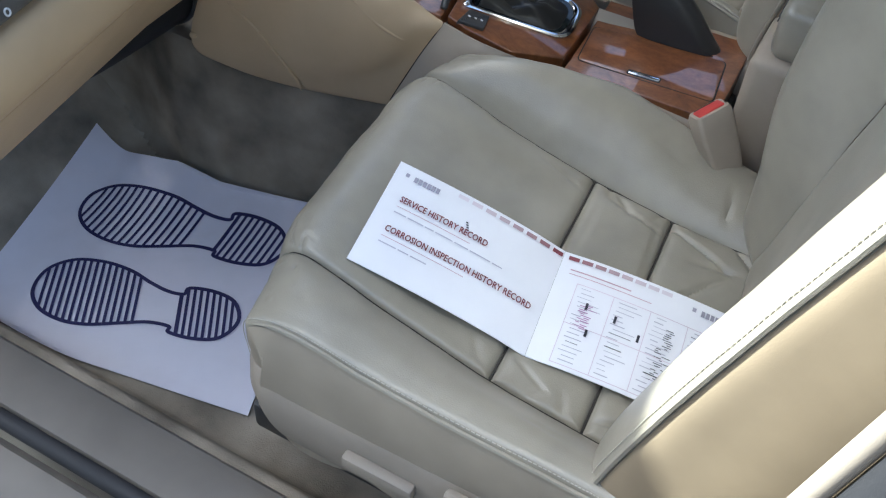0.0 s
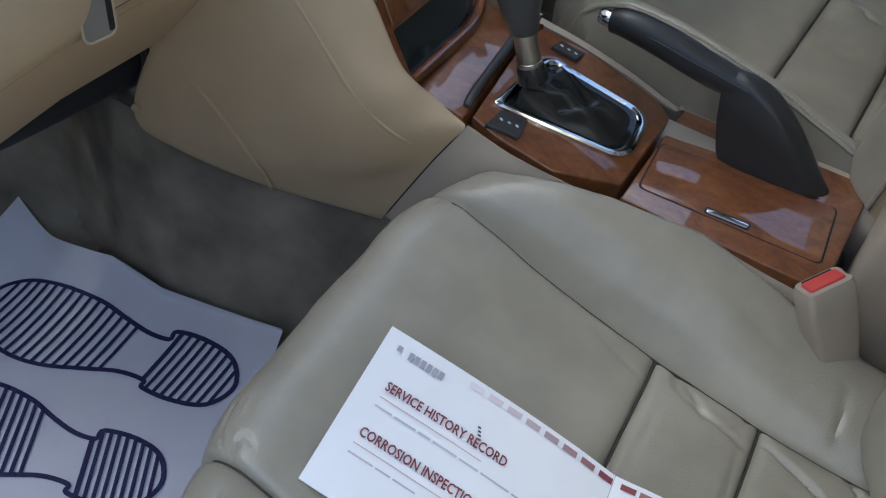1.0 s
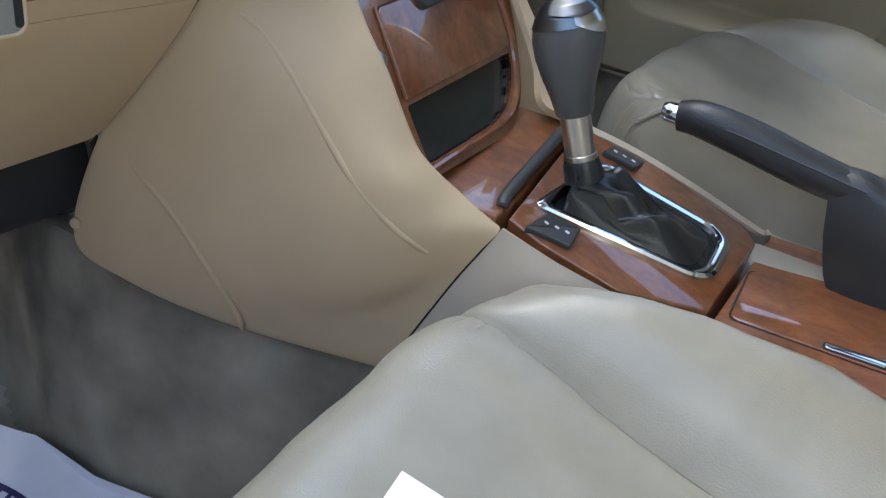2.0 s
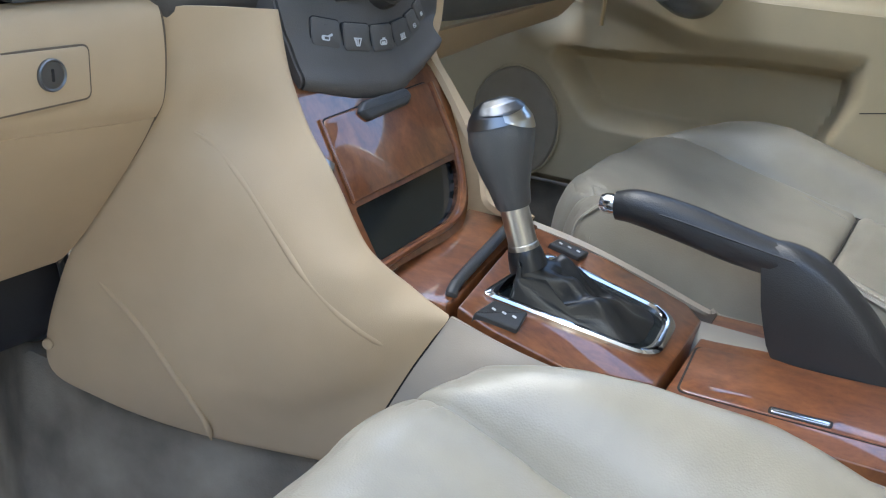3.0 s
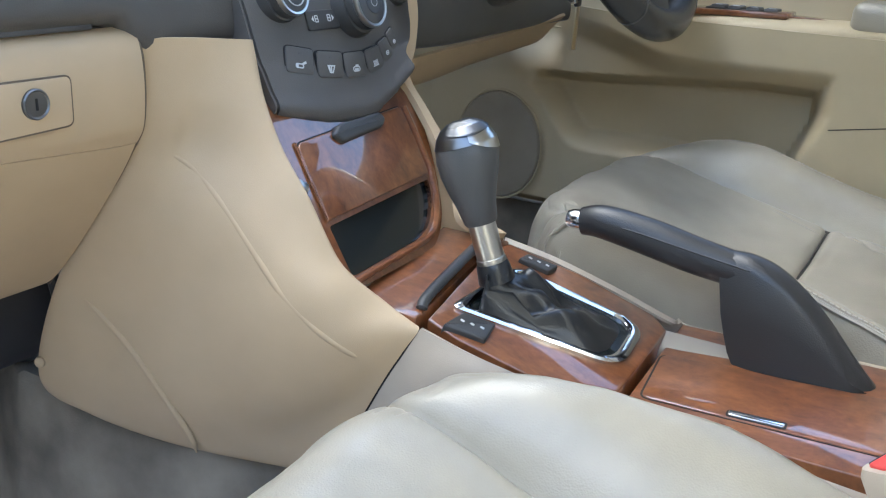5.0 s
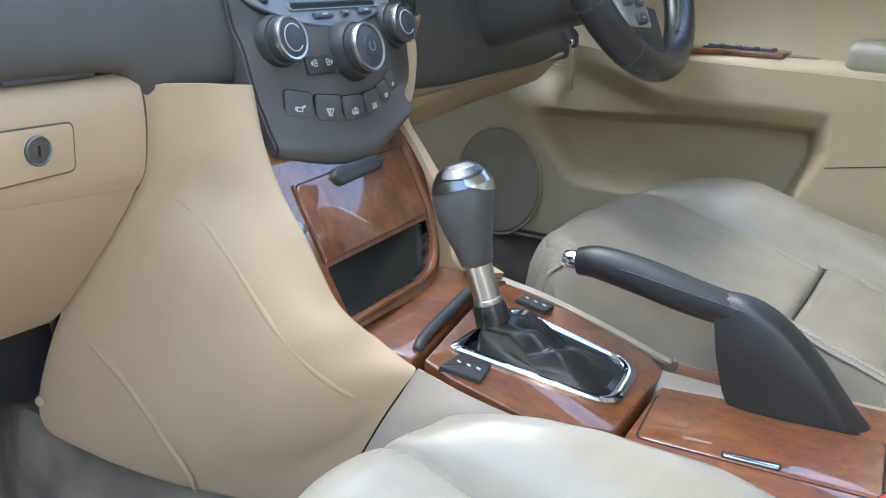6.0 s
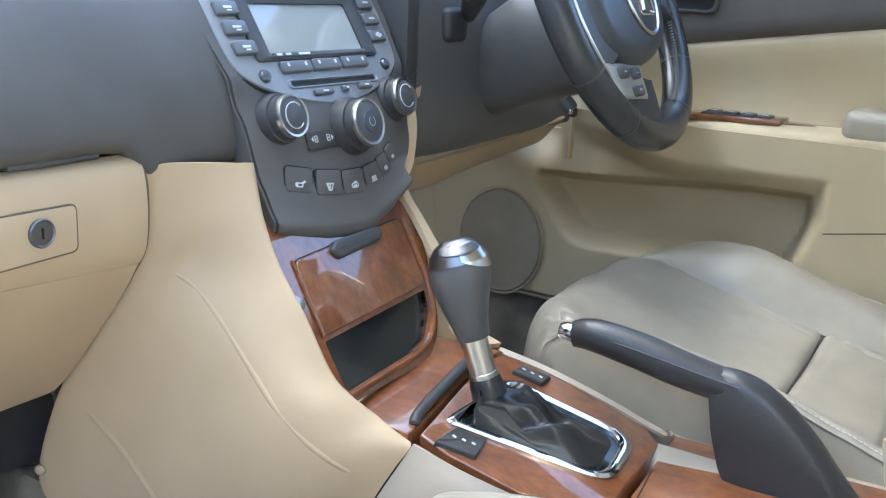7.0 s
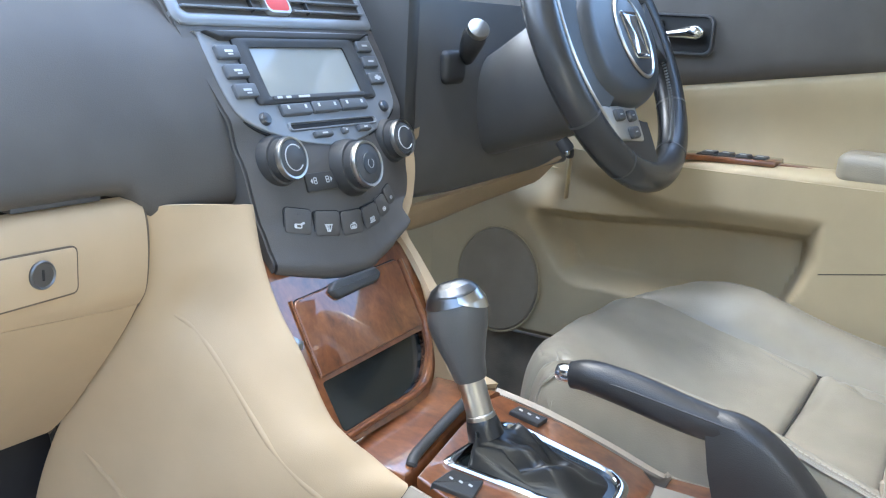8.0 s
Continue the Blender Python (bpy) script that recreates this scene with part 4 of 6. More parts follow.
def sector(a0, a1, profile, n=18, thick=0.010):
    """A web between hub and rim. profile: (radius, lift) from the rim inwards."""
    prof = spline([(r, z, 0) for r, z in profile], 12)
    rows = [[WM @ Vector((p.x * math.cos(radians(a)), p.x * math.sin(radians(a)), p.y)) for p in prof] for a in [a0 + (a1 - a0) * i / (n - 1) for i in range(n)]]
    return sheet(rows, thick, False, WM.to_3x3() @ Vector((0, 0, 1)))


part("rim", tube([WM @ Vector((RIM * math.cos(radians(5 * i)), RIM * math.sin(radians(5 * i)), 0)) for i in range(72)], 0.0188, 18, True), RIM_LEATHER, wheel)
for a0, a1 in ((-62, -8), (188, 242)):
    st = []
    for i in range(34):
        a = radians(a0 + (a1 - a0) * i / 33)
        c = WM @ Vector(((RIM - 0.0168) * math.cos(a), (RIM - 0.0168) * math.sin(a), 0.0088))
        st.append(rbox(c, (0.0095, 0.0022, 0.0030), 0.0, (WM.to_3x3() @ Euler((0, 0, a + 0.35)).to_matrix())))
    stuff(part("stitching", join(*st), PANEL_GREY, wheel, "grey leather stitching"))
for a in (-30, 210, -62, 238):
    part("rim_joint", tube(wheel_arc(a - 0.5, a + 0.5, 2), 0.0191, 18), BLACK, wheel)
hub = part("hub", slab([(p.x, p.y) for p in spline([(-.104, .050, 0), (-.122, .015, 0), (-.125, -.020, 0), (-.114, -.054, 0), (-.086, -.076, 0), (-.046, -.083, 0), (-.006, -.080, 0), (.034, -.070, 0), (.064, -.050, 0), (.082, -.018, 0), (.088, .018, 0), (.078, .054, 0), (.04, .076, 0), (-.05, .076, 0)], 52, True)], WM, 0.031, 0.024, 10, 0.03), HUB_SKIN, wheel, "charcoal airbag cover")
part("badge_ring", tube([WM @ Vector((0.042 * math.cos(a), 0.050 * math.sin(a), 0.032)) for a in [2 * math.pi * i / 48 for i in range(48)]], 0.0024, 8, True), SATIN, hub, "silver oval ring")
part("badge_plate", slab([(0.039 * math.cos(2 * math.pi * i / 40), 0.047 * math.sin(2 * math.pi * i / 40)) for i in range(40)], WM @ Matrix.Translation((0, 0, 0.0295)), 0.004, 0.0015), HUB_SKIN, hub)
part("badge_frame", ring(rpoly([(-.028, .029), (.028, .029), (.023, -.029), (-.023, -.029)], .007, 5), rpoly([(-.0235, .0254), (.0235, .0254), (.0190, -.0254), (-.0190, -.0254)], .005, 5), WM @ Matrix.Translation((0, 0, 0.033)), 0.003, 0.0, 0.3), CHROME, hub, "plain chrome badge")
part("badge_bar", slab(rpoly([(-.020, .024), (.020, .024), (.007, .004), (.007, -.004), (.017, -.024), (-.017, -.024), (-.007, -.004), (-.007, .004)], .002, 3), WM @ Matrix.Translation((0, 0, 0.033)), 0.0035, 0.001), CHROME, hub)
for webs in ((158, 216), (-10, 22)):
    part("spoke", sector(*webs, [(RIM - .004, .010), (.146, .013), (.118, .020), (.080, .028)], 26), HUB_SKIN, wheel)
PLATE = [(-.124, -.074), (-.030, -.078), (-.036, -.121), (-.106, -.114)]
sp = part("switch_plate", slab(rpoly(PLATE, .005, 4), WM, .0170, .003, 3, .012), SATIN_GREY, wheel, "satin silver switch plate")
for x, y, w in ((-.090, -.087, .024), (-.057, -.090, .020), (-.064, -.109, .026)):
    part("wheel_button", slab(rrect(w, .0135, .004, 4, x, y), WM, .0215, .003, 3, .003), BUTTON, sp, "charcoal switch")
    part("marking", slab(rrect(w * .3, .0014, .0003, 1, x, y), WM, .0217, 0.0), WHITE_MARK, sp)
part("lower_spoke", sector(-134, -94, [(RIM - .004, .010), (.148, .013), (.130, .0150), (.100, .0155)], 24), BLACK, wheel, "charcoal lower spoke cover")
part("bright_line", tube(wheel_arc(158, 231, 40, RIM - .0160, .0145), 0.0021, 8), SATIN, wheel, "thin satin silver line")
column = thing("steering_column", (0.775, 0.2, 0.7), "matt black steering column shroud with an ignition key", "steering column")
col = []
axis = WM.to_3x3() @ Vector((0, 0, -1))
for i, (d, w, h) in enumerate(((0.012, .060, .055), (0.03, .076, .070), (0.07, .078, .072), (0.12, .066, .064), (0.19, .052, .055))):
    c = WC + axis * d
    m = WM.to_3x3()
    col.append([c + m @ Vector((w * math.cos(a) * (abs(math.cos(a)) ** -0.35 if abs(math.cos(a)) > 1e-3 else 1), h * math.sin(a) - 0.012, 0)) for a in [2 * math.pi * k / 32 for k in range(32)]])
shroud = sheet(col, 0.0, True)
shroud.faces.new(shroud.verts[:32])
part("shroud", shroud, COLUMN, column)
part("lock_barrel", lathe([(0.008, -0.012), (0.009, 0.0), (0.008, 0.004), (0.005, 0.005)], plane_frame((0.745, 0.138, 0.638), (0.2, -0.6, -0.77)), 20), BUTTON, column)
stalk = part("stalk", tube(spline([(0.70, 0.255, 0.735), (0.675, 0.235, 0.752), (0.663, 0.222, 0.766)], 10), [0.009, 0.010, 0.011, 0.012, 0.013, 0.0135, 0.014, 0.014, 0.0135, 0.012], 14), BLACK, column, "black column stalk")
part("stalk_end", lathe([(0.0125, -0.004), (0.013, 0.0), (0.0125, 0.003), (0.0115, 0.0035)], plane_frame((0.661, 0.219, 0.769), (-0.5, -0.62, 0.6)), 20), SATIN, stalk, "silver stalk end")
part("stalk_boot", rbox((0.679, 0.268, 0.724), (0.048, 0.03, 0.040), 0.010, None, 4), BLACK, column)
part("small_key", rbox((0.737, 0.133, 0.6335), (0.006, 0.004, 0.006), 0.001), CHROME, column)
key = thing("car_key", (0.748, 0.134, 0.61), "brass key hanging from the ignition ring", "key")
kb = rbox((0.747, 0.134, 0.604), (0.010, 0.0022, 0.052), 0.0008, Euler((0, radians(3), 0)).to_matrix())
part("blade", kb, material("brass", (0.62, 0.52, 0.33), 0.3, metal=1.0), key)
part("bow", rbox((0.7475, 0.134, 0.632), (0.014, 0.006, 0.012), 0.003), BLACK, key)

# ---------------------------------------------------------------- centre stack details
SM = plane_frame((0.43, 0.262, 0.700), (0, -0.84, 0.54))


def at(x, y, z=0.0):
    return SM @ Matrix.Translation((x, y, z))


radio_outline = [p[:2] for p in spline([(-.123, .060, 0), (-.118, .0665, 0), (0, .0675, 0), (.118, .0665, 0), (.123, .060, 0), (.1235, .03, 0), (.119, -.008, 0), (.106, -.024, 0), (.080, -.037, 0), (.04, -.0485, 0), (0, -.053, 0), (-.04, -.0485, 0), (-.080, -.037, 0), (-.106, -.024, 0), (-.119, -.008, 0), (-.1235, .03, 0)], 96, True)]
radio = thing("car_radio", SM.translation, "dark silver car stereo with a grey screen and buttons", "car stereo")
part("radio_groove", slab([(x * 1.024, y * 1.032) for x, y in radio_outline], SM, 0.0016, 0.0, 2, 0.01), DEEP, radio)
part("radio_panel", slab(radio_outline, SM, 0.0040, 0.0015, 3, 0.006), PANEL_GREY, radio)
recess = part("screen_bezel", ring(rrect(0.176, 0.068, 0.004, 4, -0.001, 0.026), rrect(0.138, 0.050, 0.003, 4, -0.002, 0.0235), SM @ Matrix.Translation((0, 0, 0.0042)), 0.004, 0.0, 0.35), BLACK, radio, "sloping black screen surround")
part("screen", slab(rrect(0.138, 0.050, 0.003, 4, -0.002, 0.0235), SM, 0.0048, 0.0), LCD, radio, "grey reflective display")
part("screen_strip", slab(rrect(0.136, 0.004, 0.001, 2, -0.002, -0.0035), SM, 0.0090, 0.0005), BUTTON, radio)
stuff(part("screen_mark", join(*[slab(rrect(w, 0.0022, 0.0005, 1, x, -0.0035), SM, 0.0093, 0.0) for x, w in ((-.062, .007), (-.050, .007), (-.028, .016))]), WHITE_MARK, radio))
part("top_hood", slab([(-.119, .0640), (.119, .0640), (.100, .0560), (-.102, .0560)], SM, 0.0088, 0.003, 3), BLACK, radio, "black hood over the display")


def key_cap(x, y, w, h, bars, round_=0.0025):
    b = part("radio_button", slab(rrect(w, h, round_, 4, x, y), SM, 0.0085, 0.0018, 3), RADIO_KEY, radio)
    if bars:
        for bx, by, bw, bh in bars:
            part("marking", slab(rrect(bw, bh, 0.0002, 1, x + bx, y + by), SM, 0.0088, 0.0), WHITE_MARK, b)
    return b


for i, y in enumerate((.0436, .0247, .0058)):
    key_cap(-.100 + .001 * i, y, .027, .0135, [(0.0, 0.0, .010, .0022), (0.001, -.003, .006, .0014)])
for i, y in enumerate((.0499, .0319, .0130)):
    key_cap(.103 - .001 * i, y, .024, .0125, [(0.0, 0.0, .009, .0020)] if i < 2 else [(0, 0, .010, .003), (0, 0, .004, .006)])
for i, (x, y) in enumerate(((-.0437, -.0150), (0.0, -.0143), (.0437, -.0136))):
    key_cap(x, y, .041, .0115, [(-.012, .0015, .003, .0035), (.012, .0015, .003, .0035)])
for x, y in ((-.0885, -.0215), (.0935, -.0180)):
    b = part("round_button", lathe([(.0062, 0), (.0062, .006), (.005, .008), (.001, .0085)], at(x, y), 20), CROWN, radio, "small round button")
part("disc_slot", slab(rrect(.126, .0042, .0019, 4, .004, -.0312), SM, .0046, 0.0), DEEP, radio, "dark disc slot")
part("slot_lip", ring(rrect(.134, .0095, .0035, 4, .004, -.0312), rrect(.127, .005, .0021, 4, .004, -.0312), SM, .0062, 0.0, .3), PANEL_GREY, radio)
for x, y, w in ((-.021, -.0415, .026), (.0125, -.0405, .008), (.044, -.0395, .020)):
    key_cap(x, y, w, .0062, [(0, 0, w * .3, .0015)], 0.002)
# vents and hazard switch above the radio
vent_frame = part("vent_frame", ring(rrect(.286, .052, .012, 6, 0.0, .0975), rrect(.258, .034, .008, 6, 0.0, .1005), SM, .005, .004, .2), PANEL_GREY, stack, "dark silver vent surround")
# flat near-black slab on the fascia paints the dark depth behind the slats
part("vent_shade_slab", slab(rrect(.262, .038, .006, 4, 0.0, .1005), SM, .0015, 0.0, 2, .004), DEEP, stack)
part("silver_band", slab([(-.137, .0725), (.137, .0725), (.139, .0790), (-.139, .0790)], SM, .0045, .001), PANEL_GREY, stack)
for sg in (-1, 1):
    for k in range(3):
        part("vent_slat", rbox(SM @ Vector((sg * .073, .0895 + .0110 * k, .0035)), (.112, .0022, .008), .0008, SM.to_3x3() @ Euler((radians(18), 0, 0)).to_matrix()), PANEL_GREY, stack, "dark silver vent slat")
    part("vent_slat", rbox(SM @ Vector((sg * .04, .101, .0015)), (.0015, .03, .010), 0.0, SM.to_3x3()), BLACK, stack)
hz = part("hazard_switch", slab(rrect(.034, .030, .006, 5, -.004, .1005), SM, .007, .002, 3), RED, stack, "red hazard switch in a silver rim")
part("hazard_rim", ring(rrect(.036, .030, .007, 5, -.004, .0995), rrect(.030, .026, .006, 5, -.004, .1015), SM, .0074, 0.0, .2), SATIN_GREY, hz, "silver rim")
# dials
DN = (0, -0.955, 0.297)
for dx, dy, dz, r in ((.344, .2155, .654, .0185), (.430, .197, .643, .0215), (.516, .2155, .659, .0185)):
    dm = plane_frame((dx, dy, dz), DN)
    knob = part("dial", lathe([(r * 1.30, -.034), (r * 1.28, -.020), (r * 1.16, -.012), (r * 1.06, -.0115), (r * 1.04, -.004), (r * 1.0, -.0015), (r * .98, -.001)], dm, 40), BLACK, stack, "black rotary dial")
    part("dial_rim", lathe([(r * 1.035, -.005), (r * 1.05, -.002), (r * 1.0, .0008), (r * .90, .0006), (r * .88, -.001)], dm, 44, False), SATIN, knob, "satin silver dial rim")
    part("dial_face", lathe([(r * .90, -.002), (r * .88, .0), (r * .5, .0016), (r * .06, .0022)], dm, 40), BUTTON, knob, "dark grey dial face")
    a0, a1 = (40, 320) if r < .02 else (0, 360)
    if r < .02:
        part("dial_mark", tube([dm @ Vector((r * .62 * math.cos(radians(a0 + (a1 - a0) * i / 30)), r * .62 * math.sin(radians(a0 + (a1 - a0) * i / 30)), .0014)) for i in range(31)], .0006, 4), WHITE_MARK, knob)
    else:
        part("dial_mark", tube([dm @ Vector((r * .2 * math.cos(radians(120 + 300 * i / 20)), r * .2 * math.sin(radians(120 + 300 * i / 20)), .0026)) for i in range(21)], .0005, 4), WHITE_MARK, knob)
        part("dial_button", lathe([(r * .5, .001), (r * .48, .0026), (r * .1, .003)], dm, 30), HUB_SKIN, knob)


def fascia_point(x, z):
    """Place and outward direction on the stack's lower face."""
    best = None
    z, seen = chin_unmap(x, z), z
    for i in range(len(FASCIA) - 1):
        (y0, z0, _), (y1, z1, _) = FASCIA[i], FASCIA[i + 1]
        if z0 <= z <= z1:
            f = (z - z0) / (z1 - z0)
            y = y0 + (y1 - y0) * f
            bend = 0.9 * (1 - smooth01(.655, .69, z))
            tan = Vector((0, y1 - y0, z1 - z0)).normalized()
            across = Vector((1, 2 * bend * (x - CX), 0)).normalized()
            best = Vector((x, y + bend * (x - CX) ** 2, seen)), across.cross(tan).normalized()
    return best


def on_fascia(x, z):
    p, n = fascia_point(x, z)
    return plane_frame(p, n)


def outline_icon(kind, fm, k):
    """White line symbols of the climate buttons."""
    def bar(x, y, w, h, turn=0.0):
        return slab(rrect(w * k, h * k, .0003, 1), fm @ Matrix.Translation((x * k, y * k, 0)) @ Matrix.Rotation(turn, 4, "Z"), .0024, 0.0)

    def loop(w, h, r, x=0.0, y=0.0, line=.0010):
        return ring(rrect(w * k, h * k, r * k, 4, x * k, y * k), rrect((w - 2 * line) * k, (h - 2 * line) * k, r * .6 * k, 4, x * k, y * k), fm, .0024)

    if kind == 0:
        return join(loop(.009, .0042, .0018, -.001, -.001), bar(.004, .0015, .005, .0020, .5), bar(-.004, -.001, .003, .0022))
    if kind == 1:
        return join(ring([(-.005 * k, .003 * k), (.005 * k, .003 * k), (.002 * k, -.004 * k), (-.002 * k, -.004 * k)], [(-.0036 * k, .0018 * k), (.0036 * k, .0018 * k), (.0012 * k, -.003 * k), (-.0012 * k, -.003 * k)], fm, .0024), bar(0, 0, .0012, .006), bar(-.002, 0, .001, .004, .3))
    if kind == 2:
        return join(loop(.010, .0050, .0024, 0, -.0005), bar(.001, .0025, .004, .0016), bar(0, -.001, .005, .0022))
    if kind == 3:
        return join(bar(-.003, 0, .0012, .005), bar(-.0008, 0, .0012, .005), bar(.0014, 0, .0012, .005), bar(.0036, 0, .0012, .005), bar(0, -.003, .010, .0010))
    return join(loop(.008, .0056, .0024), bar(0, 0, .004, .0016))


for i, (x, z, w, h) in enumerate(((.347, .5975, .0300, .0225), (.3805, .5915, .0315, .0225), (.4135, .5885, .0295, .0220), (.4430, .5905, .0250, .0210), (.4665, .5965, .0190, .0195), (.4850, .6045, .0155, .0180))):
    slope = (-.20, -.12, -.02, .13, .30, .42)[i]
    fm = on_fascia(x, z) @ Matrix.Rotation(math.atan(slope), 4, "Z")
    part("button_joint", slab(rrect(w + .0022, h + .0022, .004, 3), fm, .0006, 0.0, 2, .004), DEEP, stack, "dark joint round a climate button")
    b = part("climate_button", slab(rrect(w, h, .0032, 4), fm, .0020, .001, 2, .004), DASH, stack, "charcoal climate button")
    part("button_icon", outline_icon(min(i, 4), fm @ Matrix.Translation((0, -.0035, 0)), (1.0, 1.0, 1.0, .9, .7, .6)[i]), WHITE_MARK, b, "white line symbol")
    part("button_lamp", slab(rrect(.003, .001, .0003, 1, 0, h * .28), fm, .0022, 0.0), BUTTON, b)
fm = on_fascia(.3865, .628)
tp = part("temperature_button", slab(rrect(.040, .017, .002, 3), fm, .002, .001, 2, .004), BLACK, stack, "black rocker button")
part("button_icon", join(*[ring(rrect(w, .0062, .0008, 2, x, 0.001), rrect(w - .0016, .0046, .0004, 2, x, 0.001), fm, .0022) for x, w in ((-.0085, .0042), (.0075, .0042))] + [slab(rrect(.0040, .0009, .0002, 1, x, .001), fm, .0023, 0.0) for x in (-.0085, .0075)] + [slab([(x - .0014 * d, .001), (x + .0012 * d, .0036), (x + .0012 * d, -.0016)][::d], fm, .0022, 0.0) for x, d in ((-.0132, 1), (.0126, -1))]), WHITE_MARK, tp)
fm = on_fascia(.470, .638)
part("button_icon", slab(rrect(.006, .008, .002, 2), fm, .0008, 0.0), WHITE_MARK, stack)

# ---------------------------------------------------------------- walnut ashtray panel
AM = Matrix.Translation((0.3863, 0.1545, 0.4844)) @ plane_frame((0, 0, 0), (0, -0.838, 0.546)) @ Matrix.Scale(1.04, 4)


def holed(outer, hole, m, depth, drop):
    """A plate with an opening right through it."""
    bm = bmesh.new()
    tops, lows = [], []
    for pts in (outer, hole):
        t = [bm.verts.new(m @ Vector((x, y, depth))) for x, y in pts]
        w = [bm.verts.new(m @ Vector((x, y, -drop))) for x, y in pts]
        k = len(pts)
        for i in range(k):
            bm.faces.new((w[i], w[(i + 1) % k], t[(i + 1) % k], t[i]))
        tops.append(t)
        lows.append(w)
    for lv in (tops, lows):
        es = [bm.edges.get((r[i], r[(i + 1) % len(r)])) for r in lv for i in range(len(r))]
        bmesh.ops.triangle_fill(bm, edges=es, use_beauty=True)
    return bm


ash = thing("ashtray_panel", (0.36, 0.15, 0.45), "glossy burr-walnut panel with a flap over a smoked black pocket", "ashtray")
panel_out = rpoly([(-.088, .080), (.1150, .080), (.1135, .066), (.100, .010), (.072, -.044), (.040, -.064), (-.088, -.066)], [.001, .001, .02, .03, .02, .012, .004])
pocket_out = rpoly([(-.0770, -.0115), (.0765, -.0045), (.070, -.022), (.050, -.0425), (.026, -.0505), (-.0775, -.0555)], [.003, .003, .010, .012, .010, .006])
lid_out = rpoly([(-.0715, .059), (.0850, .0675), (.0790, .000), (-.0765, -.0075)], [.008, .008, .002, .002])
part("panel", holed(panel_out, pocket_out, AM, 0.0, .006), WOOD, ash)
part("pocket", join(sheet([[AM @ Vector((x, y, -.0)) for x, y in pocket_out], [AM @ Vector((x, y, -.005)) for x, y in pocket_out]], 0.0, True), slab(pocket_out, AM @ Matrix.Translation((0, 0, -.007)), .002, 0.0)), SMOKED, ash, "smoked gloss black pocket door")
ptop = [AM @ Vector((x, .080, 0)) for x in (-.088, .0, .1150)]
part("upper_panel", loft([ptop, [p + Vector((0, .020, .018)) for p in ptop], [p + Vector((.004, .055, .05)) for p in ptop]], 12, 8, 0.004, (0, -1, 0.5)), WOOD, ash, "burr-walnut panel top")
part("lid_joint", slab([(x * 1.012, y * 1.012 + .0003) for x, y in lid_out], AM, .0004, 0.0, 2, .003), DEEP, ash)
lid = part("lid", slab(lid_out, AM, .0022, .0012, 3, .003), WOOD, ash, "burr-walnut flap")
part("lid_handle", slab(rpoly([(-.029, .0575), (-.018, .0645), (.044, .0665), (.049, .0585), (.040, .0525), (-.021, .0480)], .004), AM, .007, .003, 3), BLACK, lid, "black moulded pull")
part("edge_bead", tube(spline([AM @ Vector((x, y, .0008)) for x, y in ((.090, .066), (.0870, .01), (.0830, -.004), (.0750, -.0235), (.0545, -.0460), (.028, -.0540), (-.03, -.0570), (-.078, -.0595))], 50), .0034, 8), WOOD, ash, "polished walnut edge bead")
part("edge_bead", tube(spline([AM @ Vector((x, y, .0012)) for x, y in ((-.073, .060), (-.0775, -.008))], 10), .0012, 6), WOOD, ash)
part("small_clip", rbox(AM @ Vector((-.086, .026, .001)), (.012, .008, .002), .0008, AM.to_3x3() @ Euler((0, 0, radians(-40))).to_matrix()), SATIN, ash, "small satin metal clip")

# ---------------------------------------------------------------- shifter and console top
PM = plane_frame((0.42, -0.01, plate_z(0.42, -0.01)), (-0.085, -0.35, 1.0), (0, 1, 0))


def plan(pts, m=None, zf=None):
    inv = (m or PM).inverted()
    out = []
    for x, y in pts:
        q = inv @ Vector((x, y, (zf or plate_z)(x, y)))
        out.append((q.x, q.y))
    return out


def scaled(pts, k):
    cx, cy = sum(p[0] for p in pts) / len(pts), sum(p[1] for p in pts) / len(pts)
    return [(cx + (x - cx) * k, cy + (y - cy) * k) for x, y in pts]


bezel_o = plan(rpoly([(.346, .0535), (.449, .0465), (.4795, -.073), (.404, -.079)], [.010, .014, .026, .024], 8))
bezel_i = scaled(bezel_o, .86)
shifter = thing("gear_selector", (0.40, 0.02, 0.4), "black leather gear selector with a chrome surround and leather boot", "gear selector")
part("chrome_surround", ring(bezel_o, bezel_i, PM, .0048, .002, .30), CHROME, shifter, "polished chrome frame")
part("boot_well", slab(scaled(bezel_o, .93), PM, .0010, 0.0, 2, .002), SMOKED, shifter, "gloss black well under the boot")
